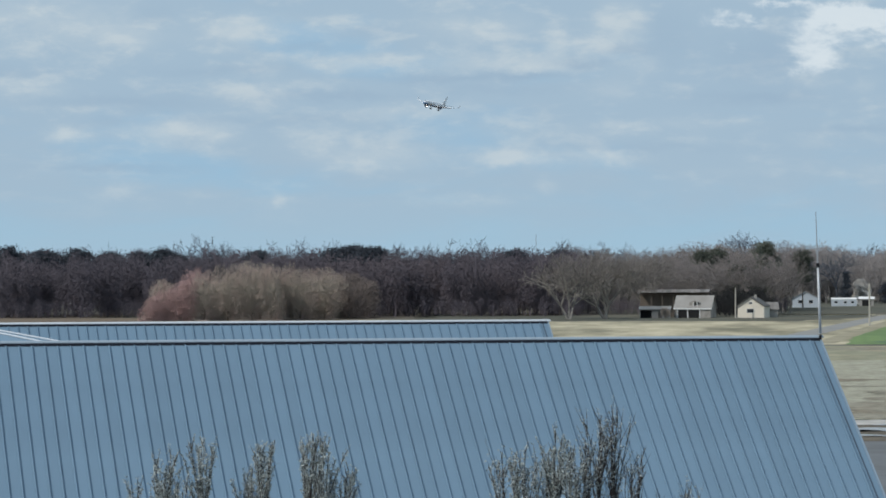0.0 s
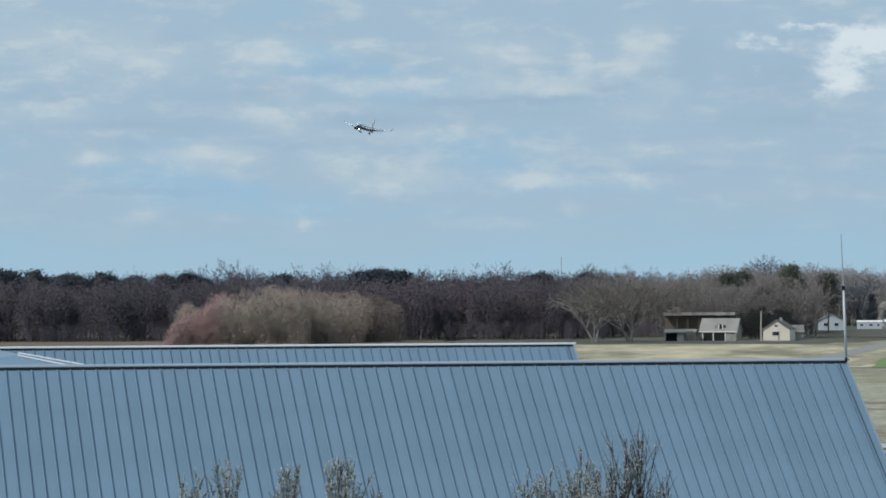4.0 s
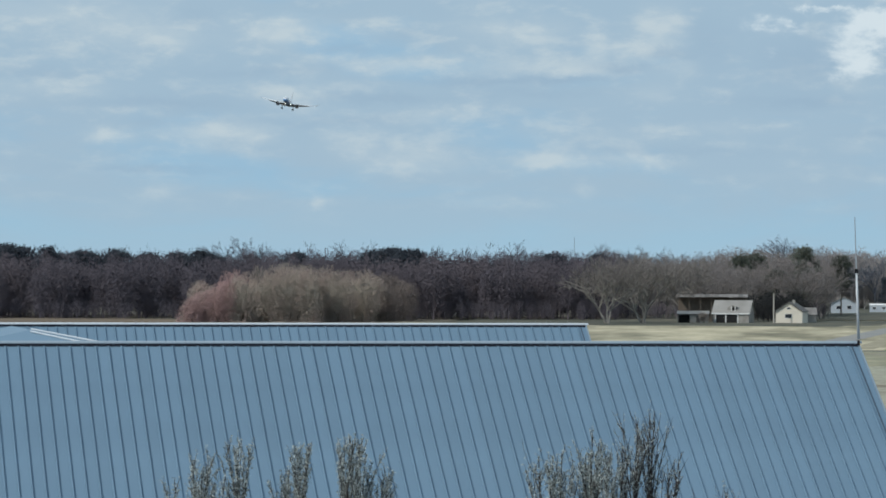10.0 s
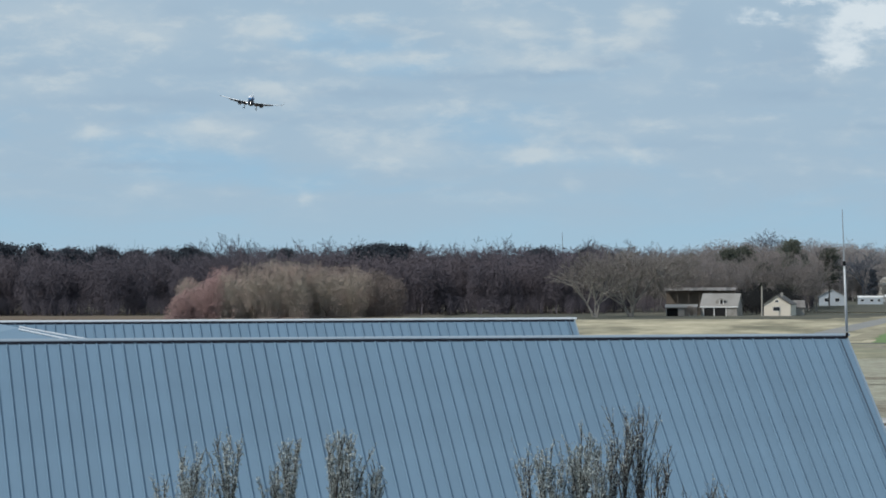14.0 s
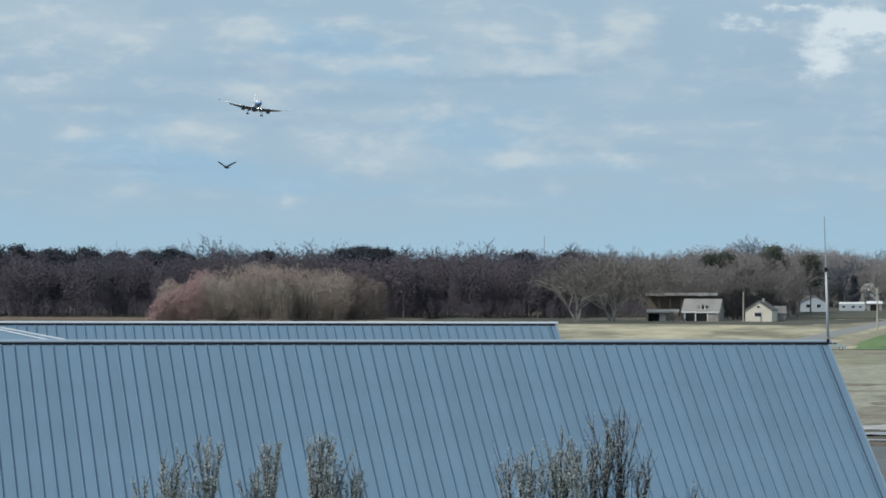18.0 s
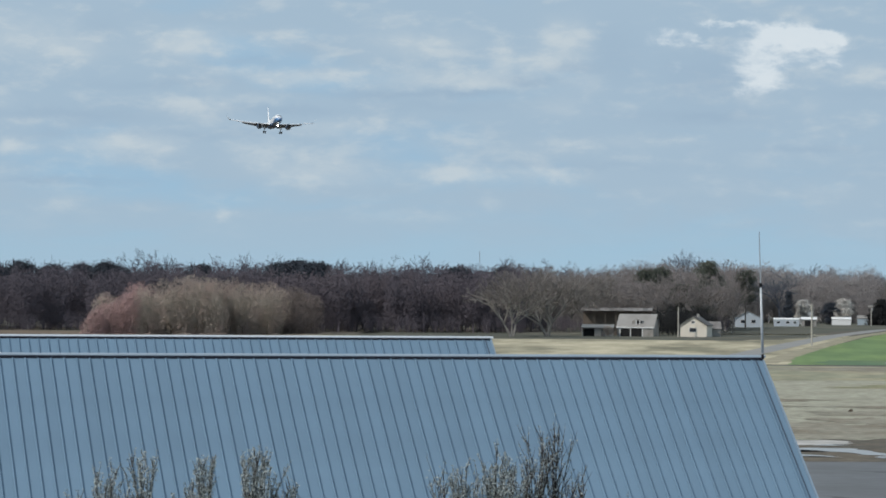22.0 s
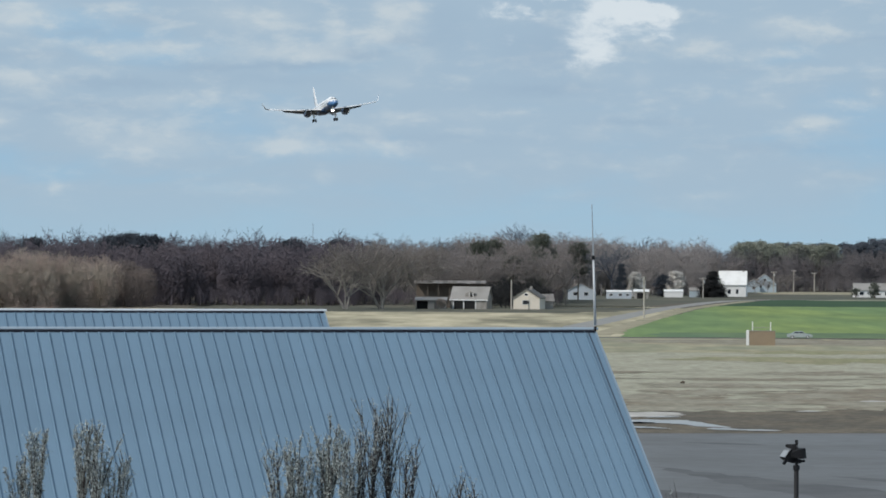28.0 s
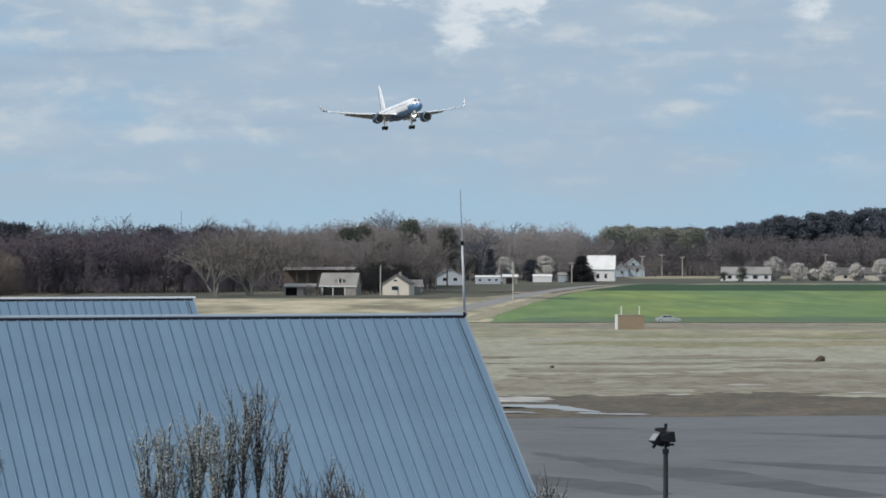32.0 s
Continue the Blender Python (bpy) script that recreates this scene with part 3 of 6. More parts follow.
    # washed-out sand and shallow water along the edge of the apron; degrees right and metres off
    for i, o in enumerate(([(0.6, 330), (1.0, 331), (1.45, 333), (1.8, 336), (1.75, 340), (1.3, 342), (0.9, 341), (0.6, 344)],
                           [(4.4, 371), (5.2, 373), (4.7, 376)], [(3.5, 346), (3.95, 347), (3.7, 349)], [(6.3, 352), (7.0, 353), (6.6, 356)])):
        sheet("sand_patch", [at(*p)[:2] for p in o], 0.066, M["silt"], "pale washed-out sand at the apron's edge", "sand", wave=0.5, step=1.2, seed=i + 4)
    for i, o in enumerate(([(0.5, 317), (1.0, 321), (1.5, 318), (2.0, 312.5), (2.45, 310.5), (2.3, 315), (2.05, 320.5), (1.7, 325), (1.2, 325.5), (0.5, 323)], [(2.1, 308.6), (2.6, 306.4), (3.1, 305.8), (3.3, 306.6), (2.9, 308.2), (2.5, 309.6), (2.2, 310.6)],
                           [(0.6, 309.8), (1.2, 309.4), (1.6, 307.8), (1.25, 311.2), (0.7, 312.6)], [(1.15, 330), (1.5, 330.5), (1.75, 332), (1.4, 332.6)])):
        sheet("puddle", [at(*p)[:2] for p in o], 0.072, M["puddle"], "shallow puddle mirroring the sky", "puddle", wave=0.7, step=1.2, seed=i + 14)


ground()


def apron_bands():
    """Long darker bands across the apron."""
    for i, (x0, y0, x1, y1, w) in enumerate(((5.5, 250.7, 24, 205.3, 7.2), (17, 241.3, 40, 217.3, 7.2), (21, 277.3, 46, 261.3, 6), (4.5, 226.7, 12, 206.7, 6), (8, 285.3, 15, 281.3, 2.4), (36, 294.7, 60, 292, 2.4), (38, 237.3, 62, 221.3, 6))):
        d = Vector((x1 - x0, y1 - y0, 0)).normalized()
        n = Vector((-d.y, d.x, 0)) * w * 0.5
        mid = (Vector((x0, y0, 0)) + Vector((x1, y1, 0))) / 2
        o = [(x0, y0), (mid.x - n.x, mid.y - n.y), (x1 - n.x * 0.4, y1 - n.y * 0.4), (x1 + n.x * 0.4, y1 + n.y * 0.4), (mid.x + n.x, mid.y + n.y)]
        sheet("apron_band", o, 0.066, M["apron_dark"], "band of darker tone on the apron", "apron", wave=0.5, step=2.0, seed=20 + i)


apron_bands()


# ---- hangars ----
ROOF_PITCH = 36.5
RIB = 0.397                       # spacing of the standing seams
RIDGE_TURN = 17.5                 # the ridges run this far off the picture's width


def roof_panel_mesh(length):
    """One roof sheet: a flat pan with a folded seam along one side; x across, y up the slope."""
    bm = bmesh.new()
    box(bm, 0.044, -length, -0.02, RIB, 0, 0.0)
    prof = [(0.0, -0.02), (0.044, -0.02), (0.044, 0.05), (0.034, 0.068), (0.010, 0.068), (0.0, 0.05)]
    loft(bm, [[(x, y, z) for x, z in prof] for y in (-length, -0.115)])
    bmesh.ops.recalc_face_normals(bm, faces=bm.faces)
    me = bpy.data.meshes.new("panel")
    bm.to_mesh(me)
    bm.free()
    me.materials.append(M["steel"])
    return me


def hangar(name, end, ridge_z, panels, eave_z, label, white_cap):
    """A long steel shed whose ridge starts at the point end and runs off to the left; local x runs along the ridge towards that end."""
    h = thing(name, (end[0], end[1], 0), label, "hangar", turn=RIDGE_TURN)
    p = radians(ROOF_PITCH)
    run = (ridge_z - eave_z) / math.tan(p)
    slope = run / math.cos(p)
    length = panels * RIB
    me = roof_panel_mesh(slope + 0.4)
    for side in (1, -1):
        r = part("roof", boxed(-length, -slope - 0.35, -0.14, 0, 0, -0.03), M["siding"], h, "blue-grey standing-seam steel roof slope")
        r.matrix_basis = pose(0, 0, ridge_z, 0, 0, 0) @ (Matrix.Identity(4) if side == 1 else pose(-length, 0, 0, 0, 0, 180)) @ pose(0, 0, 0, ROOF_PITCH, 0, 0)
        if side == 1:
            for i in range(panels):
                o = new("panel", me)
                o.parent, o.matrix_basis = r, pose(-(i + 1) * RIB, 0, 0)
        else:
            bm = bmesh.new()
            for i in range(panels):
                box(bm, -(i + 1) * RIB, -slope - 0.4, 0.0, -(i + 1) * RIB + 0.022, 0, 0.05)
            box(bm, -length, -slope - 0.4, -0.028, 0, 0, -0.002)
            part("seams", bm, M["steel"], r)
    # ridge cap, with a dark strip painting the shadow line below its edge
    bm = bmesh.new()
    c, s = math.cos(p), math.sin(p)
    w, lift = 0.06, 0.115
    prof = [(-w * c, -w * s + lift), (0, lift + 0.02), (w * c, -w * s + lift), (w * c, -w * s + lift - 0.03), (0, lift - 0.03), (-w * c, -w * s + lift - 0.03)]
    rings = [[(x, a, ridge_z + b) for a, b in prof] for x in (-length - 0.1, 0.12)]
    part("ridge_cap", loft(bm, rings), M["white_trim" if white_cap else "steel_trim"], h, "folded pale steel ridge cap")
    bm = bmesh.new()
    for sg in (-1, 1):
        rings = [[(x, sg * k * c, ridge_z - k * s + up) for k, up in ((w - 0.03, 0.085), (w - 0.03, -0.02), (w + 0.012, -0.02), (w + 0.012, 0.088))] for x in (-length, 0)]
        loft(bm, rings)
    part("closure", bm, M["gap"], h, "dark strip for the shadow line under the ridge cap")
    # rake trims at the visible gable
    for sg in (1, -1):
        bm = boxed(-0.012, -slope - 0.4, -0.16, 0.04, 0.02, 0.06)
        o = part("rake_trim", bm, M["rake"], h, "folded steel rake trim")
        o.matrix_basis = pose(0, 0, ridge_z, 0, 0, 0) @ (Matrix.Identity(4) if sg == 1 else pose(0.04, 0, 0, 0, 0, 180)) @ pose(0, 0, 0, ROOF_PITCH, 0, 0)
    o = part("rake_seam", boxed(-0.24, -slope - 0.4, 0.003, -0.205, -0.1, 0.03), M["seam"], h, "dark seam beside the rake trim")
    o.matrix_basis = pose(0, 0, ridge_z, 0, 0, 0) @ pose(0, 0, 0, ROOF_PITCH, 0, 0)
    # walls
    t = 0.2
    inner = run - 0.3
    gable = [(-inner, 0), (inner, 0), (inner, eave_z + 0.05), (0, ridge_z - 0.35), (-inner, eave_z + 0.05)]
    for x0 in (-0.35, -length + 0.15):
        bm = bmesh.new()
        rings = [[(x, a, b) for a, b in gable] for x in (x0, x0 + t)]
        part("gable_wall", loft(bm, rings), M["siding"], h)
    for sg in (-1, 1):
        part("side_wall", boxed(-length + 0.35, sg * inner - t / 2, 0, -0.35, sg * inner + t / 2, eave_z), M["siding"], h)
        part("gutter", boxed(-length, sg * (run + 0.27) - 0.08, eave_z - 0.42, 0.0, sg * (run + 0.27) + 0.08, eave_z - 0.26, bevel=0.02), M["steel_trim"], h)
    return h


FRONT_END = at(0.33, 117.3)
FRONT_RIDGE = EYE_Z - 117.3 * math.tan(radians(1.120))
BACK_END = at(-3.96, 152)
BACK_RIDGE = EYE_Z - 152.0 * math.tan(radians(0.845))
hangar("hangar", FRONT_END, FRONT_RIDGE, 88, 4.6, "long hangar with blue-grey standing-seam steel roof", False)
hangar("hangar", BACK_END, BACK_RIDGE, 80, 4.6, "second hangar behind, its ridge capped in white steel", True)


def link_roof():
    """The low hipped roof that joins the two hangars."""
    px, py, _ = at(-12.712, 134.7)
    pz = EYE_Z - 134.7 * math.tan(radians(0.93))
    h = thing("link_building", (px, py, 0), "low hipped link between the hangars with white hip caps", "building", turn=RIDGE_TURN)
    half, drop, fore = 5.0, 0.95, 3.6
    bm = bmesh.new()
    apex, back = (0, 0, pz), (0, 9, pz)
    for tri in ((apex, (-half, -fore, pz - drop), (half, -fore, pz - drop)), (apex, (half, -fore, pz - drop), (half, 9, pz - drop), back), (apex, back, (-half, 9, pz - drop), (-half, -fore, pz - drop)),
                (back, (half, 9, pz - drop), (-half, 9, pz - drop)), ((-half, -fore, pz - drop), (-half, 9, pz - drop), (half, 9, pz - drop), (half, -fore, pz - drop))):
        bm.faces.new([bm.verts.new(q) for q in tri])
    bmesh.ops.remove_doubles(bm, verts=bm.verts, dist=0.001)
    part("roof", bm, M["steel"], h, "blue-grey hipped roof")
    for a, b in (((0, 0, pz + 0.03), (half, -fore, pz - drop + 0.03)), ((-0.05, -0.32, pz - drop * 0.09 + 0.035), (half - 0.95, -fore, pz - drop + 0.035))):
        part("hip_cap", rod(bmesh.new(), a, b, 0.034, 0.034, 6), M["white_trim"], h, "white folded hip cap")
    part("wall", boxed(-half + 0.4, -fore + 0.4, 0, half - 0.4, 8.6, pz - drop - 0.01), M["siding"], h)


link_roof()


def antenna():
    x, y, _ = at(0.341, 117.2)
    a = thing("antenna", (x, y, FRONT_RIDGE + 0.1), "white whip antenna on the hangar's ridge end", "antenna")
    lean = Vector((-0.034, 0, 1))
    part("base_bracket", boxed(-0.042, -0.042, -0.10, 0.042, 0.042, 0.06, bevel=0.012), M["mast_black"], a, "dark base bracket")
    part("lower_tube", rod(bmesh.new(), (0, 0, 0.1), lean * 2.25, 0.044, 0.032, 12), M["antenna_white"], a, smooth=True)
    part("clamp", rod(bmesh.new(), lean * 2.22, lean * 2.36, 0.06, 0.05, 12), M["mast_black"], a, "black clamp")
    part("upper_whip", rod(bmesh.new(), lean * 2.34, lean * 4.02, 0.022, 0.012, 8), M["antenna_grey"], a, "thin grey whip")


antenna()


# ---- trees ----
def slivers(base, tip, width, rs):
    """Thin three-cornered twigs from the points base to the points tip, as one list of corners and one of faces."""
    d = tip - base
    side = np.cross(d, rs.normal(size=d.shape))
    side /= np.linalg.norm(side, axis=1)[:, None] + 1e-9
    w = np.asarray(width).reshape(-1, 1) * 0.5
    v = np.stack([base - side * w, base + side * w, tip], 1).reshape(-1, 3)
    f = np.arange(len(v)).reshape(-1, 3)
    return v, f


def tubes(segs, n=5):
    """Tapered round bars for a list of (start, end, radius at start, radius at end)."""
    a = np.array([tuple(q[0]) for q in segs])
    b = np.array([tuple(q[1]) for q in segs])
    r = np.array([(q[2], q[3]) for q in segs])
    d = b - a
    d /= np.linalg.norm(d, axis=1)[:, None] + 1e-9
    u = np.cross(d, np.where(np.abs(d[:, 2:3]) > 0.9, np.array([[1.0, 0, 0]]), np.array([[0, 0, 1.0]])))
    u /= np.linalg.norm(u, axis=1)[:, None] + 1e-9
    w = np.cross(d, u)
    ang = np.arange(n) * 2 * math.pi / n
    off = u[:, None] * np.cos(ang)[None, :, None] + w[:, None] * np.sin(ang)[None, :, None]
    v = np.concatenate([a[:, None] + off * r[:, 0, None, None], b[:, None] + off * r[:, 1, None, None]], 1)
    k = np.arange(n)
    quad = np.stack([k, (k + 1) % n, (k + 1) % n + n, k + n], 1)
    f = (np.arange(len(segs)) * 2 * n)[:, None, None] + quad[None]
    return v.reshape(-1, 3), f.reshape(-1, 4)


def crown_points(rs, n, height, low, spread, flat=1.0, lobes=5):
    """Points in an uneven crown made of several lobes."""
    cz = (height + low) / 2
    pts = []
    for k in range(lobes):
        a, r = rs.uniform(0, 6.283), spread * rs.uniform(0.2, 0.62)
        c = np.array([math.cos(a) * r, math.sin(a) * r, cz + rs.uniform(-0.22, 0.22) * (height - low)])
        q = rs.normal(size=(n // lobes, 3))
        q /= np.linalg.norm(q, axis=1)[:, None]
        q *= rs.uniform(0.35, 1.0, size=(len(q), 1)) ** 0.5
        pts.append(c + q * np.array([spread * 0.55, spread * 0.55, (height - low) * 0.30 * flat]))
    return np.concatenate(pts)


def bare_crown(rs, height, low, spread, n, twig=1.1, width=0.09, lobes=7, limbs=14, thick=1.0, wild=0.45):
    """Twigs of a leafless tree: fine sprays that point up and outwards, fed by limbs from the trunk."""
    p = crown_points(rs, n, height, low, spread, lobes=lobes)
    p[:, 2] = np.clip(p[:, 2], max(0.15, low * 0.6), height)
    low = max(low, 0.02 * height)
    out = p - np.array([0, 0, low + 0.15 * (height - low)])
    out /= np.linalg.norm(out, axis=1)[:, None] + 1e-9
    d = out + rs.normal(scale=wild, size=p.shape) + np.array([0, 0, 0.35])
    d /= np.linalg.norm(d, axis=1)[:, None]
    ln = twig * rs.uniform(0.5, 1.5, size=(len(p), 1))
    v1, f1 = slivers(p - d * ln * 0.4, p + d * ln * 0.6, width * rs.uniform(0.6, 1.4, len(p)), rs)
    k = max(6, n // limbs)
    q = p[rs.choice(len(p), k, replace=False)]
    root = np.stack([q[:, 0] * 0.08, q[:, 1] * 0.08, low * 0.55 + (q[:, 2] - low) * 0.30], 1)
    v2, f2 = slivers(root, q, thick * 0.014 * height * rs.uniform(0.2, 0.6, k), rs)
    return np.concatenate([v1, v2]), np.concatenate([f1, f2 + len(v1)])


def limb_tree(segs, rs, height, r0, forks=5, first=0.22, upright=0.5, splay=1.0):
    """A tapered trunk that forks into rising limbs."""
    def grow(a, d, ln, r, depth):
        pts = [a]
        for i in range(3):
            d = (d + Vector(rs.normal(scale=0.10, size=3)) + Vector((0, 0, 0.08 * upright))).normalized()
            pts.append(pts[-1] + d * ln / 3)
        for i in range(3):
            segs.append((pts[i], pts[i + 1], r * (1 - 0.2 * i), r * (1 - 0.2 * (i + 1))))
        if depth:
            for k in range(forks if depth == 2 else 3):
                t = rs.randint(1, 4)
                side = Vector((*rs.normal(size=2), 0)).normalized()
                nd = (d * upright + side * 0.62 * splay + Vector((0, 0, 0.35))).normalized()
                grow(pts[t], nd, ln * rs.uniform(0.55, 0.85), r * 0.5, depth - 1)
    grow(Vector((0, 0, -0.1)), Vector((0, 0, 1)), height * first, r0, 2)
    return segs


def bare_tree(name, place, height, spread, mat, bark, label, seed, n=2200, low=0.25, group="", trunk=0.35, first=0.28, twig=1.1, width=0.09, turn=0.0, splay=1.0, wild=0.45, forks=5):
    rs = rand(seed)
    t = thing(name, place, label, "tree", group, turn)
    cloud_part("trunk", *tubes(limb_tree([], rs, height, trunk, forks, first=first, splay=splay), 6), bark, t)
    v, f = bare_crown(rs, height, height * low, spread, n, twig, width, wild=wild)
    cloud_part("crown", v, f, mat, t)
    return t


def clump_crown(rs, height, low, spread, clumps, per, size, cone=0.0, leaf=0.3):
    """A crown of small clumps of leaves or needles, with gaps between them."""
    vs = []
    for k in range(clumps):
        h = rs.uniform(0, 1) ** 0.8
        r = spread * (1 - cone * h) * rs.uniform(0.1, 1.0) * (1.0 if cone else math.sqrt(max(0.06, 1 - (2 * h - 1) ** 2 * 0.95)))
        a = rs.uniform(0, 6.283)
        c = np.array([math.cos(a) * r, math.sin(a) * r, low + h * (height - low)])
        q = c + rs.normal(size=(per, 3)) * np.array([size, size, size * 0.55])
        vs.append(q)
    p = np.concatenate(vs)
    d = rs.normal(size=p.shape)
    d /= np.linalg.norm(d, axis=1)[:, None]
    return slivers(p - d * leaf * 0.5, p + d * leaf * 0.5, leaf * 0.8 * rs.uniform(0.6, 1.4, len(p)), rs)


def leaf_tree(name, place, height, spread, mat, label, seed, clumps=40, per=45, size=0.7, low=0.3, cone=0.0, leaf=0.35, group="", trunk=0.28):
    rs = rand(seed)
    t = thing(name, place, label, "tree", group)
    part("trunk", rod(bmesh.new(), (0, 0, -0.1), (0, 0, height * 0.92), trunk, trunk * 0.2, 8), M["bark"], t)
    v, f = clump_crown(rs, height, height * low, spread, clumps, per, size, cone, leaf)
    cloud_part("crown", v, f, mat, t)
    return t


def woods(name, seed, count, spots, height, mat, label, twigs=330, low=0.12, spread=5.2, width=0.22, twig=1.5, limbs=40):
    """A wood of leafless trees in one mesh: trunks, limbs and sprays of twigs for each tree. spots(rs) gives a tree's place."""
    rs = rand(seed)
    kinds = [bare_crown(rs, 20.0, 20 * low, spread, twigs, twig, width, lobes=7, limbs=limbs, thick=0.4, wild=1.3) for _ in range(10)]
    V, Fc, n = [], [], 0
    for i in range(count):
        x, y, hk = spots(rs)
        v, f = kinds[rs.randint(10)]
        a, s = rs.uniform(0, 6.283), height * hk * rs.uniform(0.86, 1.10) / 20
        c, sn = math.cos(a) * s * rs.uniform(0.85, 1.25), math.sin(a) * s
        w = np.stack([v[:, 0] * c - v[:, 1] * sn + x, v[:, 0] * sn + v[:, 1] * c + y, v[:, 2] * s], 1)
        V.append(w), Fc.append(f + n)
        n += len(w)
        r = 0.22 * s
        tr = np.array([[x - r, y, 0], [x + r, y, 0], [x, y + r, 0], [x, y, 14 * s]])
        V.append(tr), Fc.append(np.array([[0, 1, 3], [1, 2, 3], [2, 0, 3]]) + n)
        n += 4
    return tagged(cloud_part(name, np.concatenate(V), np.concatenate(Fc), mat), label, "woods", kind="stuff")


def band(a0, a1, d0, d1, h0=1.0, h1=1.0):
    """Places in a strip of land between two bearings and two distances, taller towards the back."""
    def spot(rs):
        f = rs.uniform() ** 0.8
        d = d0 + (d1 - d0) * f
        x, y, _ = at(rs.uniform(a0, a1), d)
        return x, y, h0 + (h1 - h0) * f
    return spot


woods("woods_edge", 11, 560, band(-18, -3.45, 1096, 1173.3, 0.92, 1.03), 19.0, M["twig_woods"], "dense edge of bare brown woods", twigs=1400, low=0.02, width=0.25, twig=0.8)
woods("woods_deep", 12, 260, band(-18, -3, 1186.7, 1346.7, 1.0, 1.06), 20.4, M["twig_woods"], "bare woods standing deeper", twigs=900, width=0.24, low=0.3, twig=0.8)
woods("woods_behind_barn", 13, 190, band(-3.9, -0.225, 1157.3, 1280, 0.80, 1.08), 20.5, M["twig_grey"], "bare grey-brown trees behind the barn", twigs=1350, width=0.14, low=0.03, limbs=26, twig=0.9)
woods("woods_behind_cottage", 21, 75, band(-1.9, -0.15, 1195, 1290, 0.97, 1.08), 21.4, M["twig_grey"], "bare grey crowns among the pines", twigs=1100, width=0.14, low=0.25, limbs=26, twig=0.9)
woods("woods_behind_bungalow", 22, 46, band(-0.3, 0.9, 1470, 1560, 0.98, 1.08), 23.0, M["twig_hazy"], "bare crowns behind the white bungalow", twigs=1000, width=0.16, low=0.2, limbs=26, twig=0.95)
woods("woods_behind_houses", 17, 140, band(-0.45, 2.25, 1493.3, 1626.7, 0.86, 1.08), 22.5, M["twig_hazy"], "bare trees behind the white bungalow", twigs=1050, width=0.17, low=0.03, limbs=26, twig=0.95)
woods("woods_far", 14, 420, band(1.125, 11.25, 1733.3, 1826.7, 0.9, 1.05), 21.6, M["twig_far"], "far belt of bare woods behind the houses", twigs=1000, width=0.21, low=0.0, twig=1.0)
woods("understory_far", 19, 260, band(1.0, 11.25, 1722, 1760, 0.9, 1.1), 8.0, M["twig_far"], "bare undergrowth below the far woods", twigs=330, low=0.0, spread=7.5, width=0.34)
# near-black twigs stand for the shade between barn and cottage
woods("thicket", 18, 60, band(-1.52, -0.35, 1072, 1120, 0.8, 1.1), 8.6, M["spruce_and_shade"], "thicket between the barn and the cottage, its shade put into the colour", twigs=520, low=0.02, spread=6.0, width=0.24)
woods("understory_barn", 23, 90, band(-4.0, -0.2, 1125, 1165, 0.8, 1.1), 6.0, M["twig_woods"], "bare undergrowth behind the barn", twigs=420, low=0.0, spread=6.5, width=0.28)
woods("understory", 15, 420, band(-18, -3.45, 1086.7, 1120, 0.9, 1.1), 6.5, M["twig_woods"], "bare undergrowth along the edge of the woods", twigs=300, low=0.02, spread=6.5, width=0.34)


def pine_belt():
    """Tall dark pines at the far right and single pines in the skyline."""
    rs = rand(31)
    kinds = [clump_crown(rs, 22, 9, 3.9, 30, 60, 0.8, 0.25, 0.62) for _ in range(6)]
    V, Fc, n = [], [], 0
    for i in range(260):
        a = rs.uniform(4.2, 11.3)
        x, y, _ = at(a, rs.uniform(1793, 1920))
        s = (0.94 + 0.36 * min(1, max(0, (a - 4.2) / 2.55))) * rs.uniform(0.74, 1.17)
        v, f = kinds[rs.randint(6)]
        V.append(v * s * np.array([1.1, 1.1, 1]) + np.array([x, y, 0])), Fc.append(f + n)
        n += len(v)
        V.append(np.array([[x - 0.25, y, 0], [x + 0.25, y, 0], [x, y, 20 * s]])), Fc.append(np.array([[0, 1, 2]]) + n)
        n += 3
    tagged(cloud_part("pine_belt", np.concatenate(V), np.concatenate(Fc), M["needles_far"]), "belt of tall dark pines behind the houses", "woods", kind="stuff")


pine_belt()

# single trees that stand out
def budding_row():
    """A long thicket of round bare trees, reddish at one end, olive-grey along the rest, brown where it meets the
    woods; that brown also holds cloud shade.
    """
    rs = rand(39)
    for i in range(27):
        f = i / 26
        a = -10.16 + 3.30 * f
        h = 16.8 * (0.66 + 0.34 * math.sin(min(1.0, f / 0.42) * 1.5708)) * (1.0 - 0.24 * (max(0.0, f - 0.60) / 0.40) ** 1.4) * rs.uniform(0.98, 1.03)
        u = rs.uniform()
        kind = "twig_pink" if u > f * 3.6 else "twig_mid" if u < (f - 0.76) * 5.0 else "twig_olive"
        bare_tree("maple_tree", at(a, 1022 + (i % 3) * 8 + 90 * max(0.0, f - 0.6)), h, 5.6, M[kind], M["bark"], "round bare tree with " + {"twig_pink": "reddish", "twig_olive": "olive-grey", "twig_mid": "brown"}[kind] + " budding twigs",
                  40 + i, n=6600, low=-0.3, group="budding trees before the woods", first=0.12, twig=0.9, width=0.10, wild=0.8)


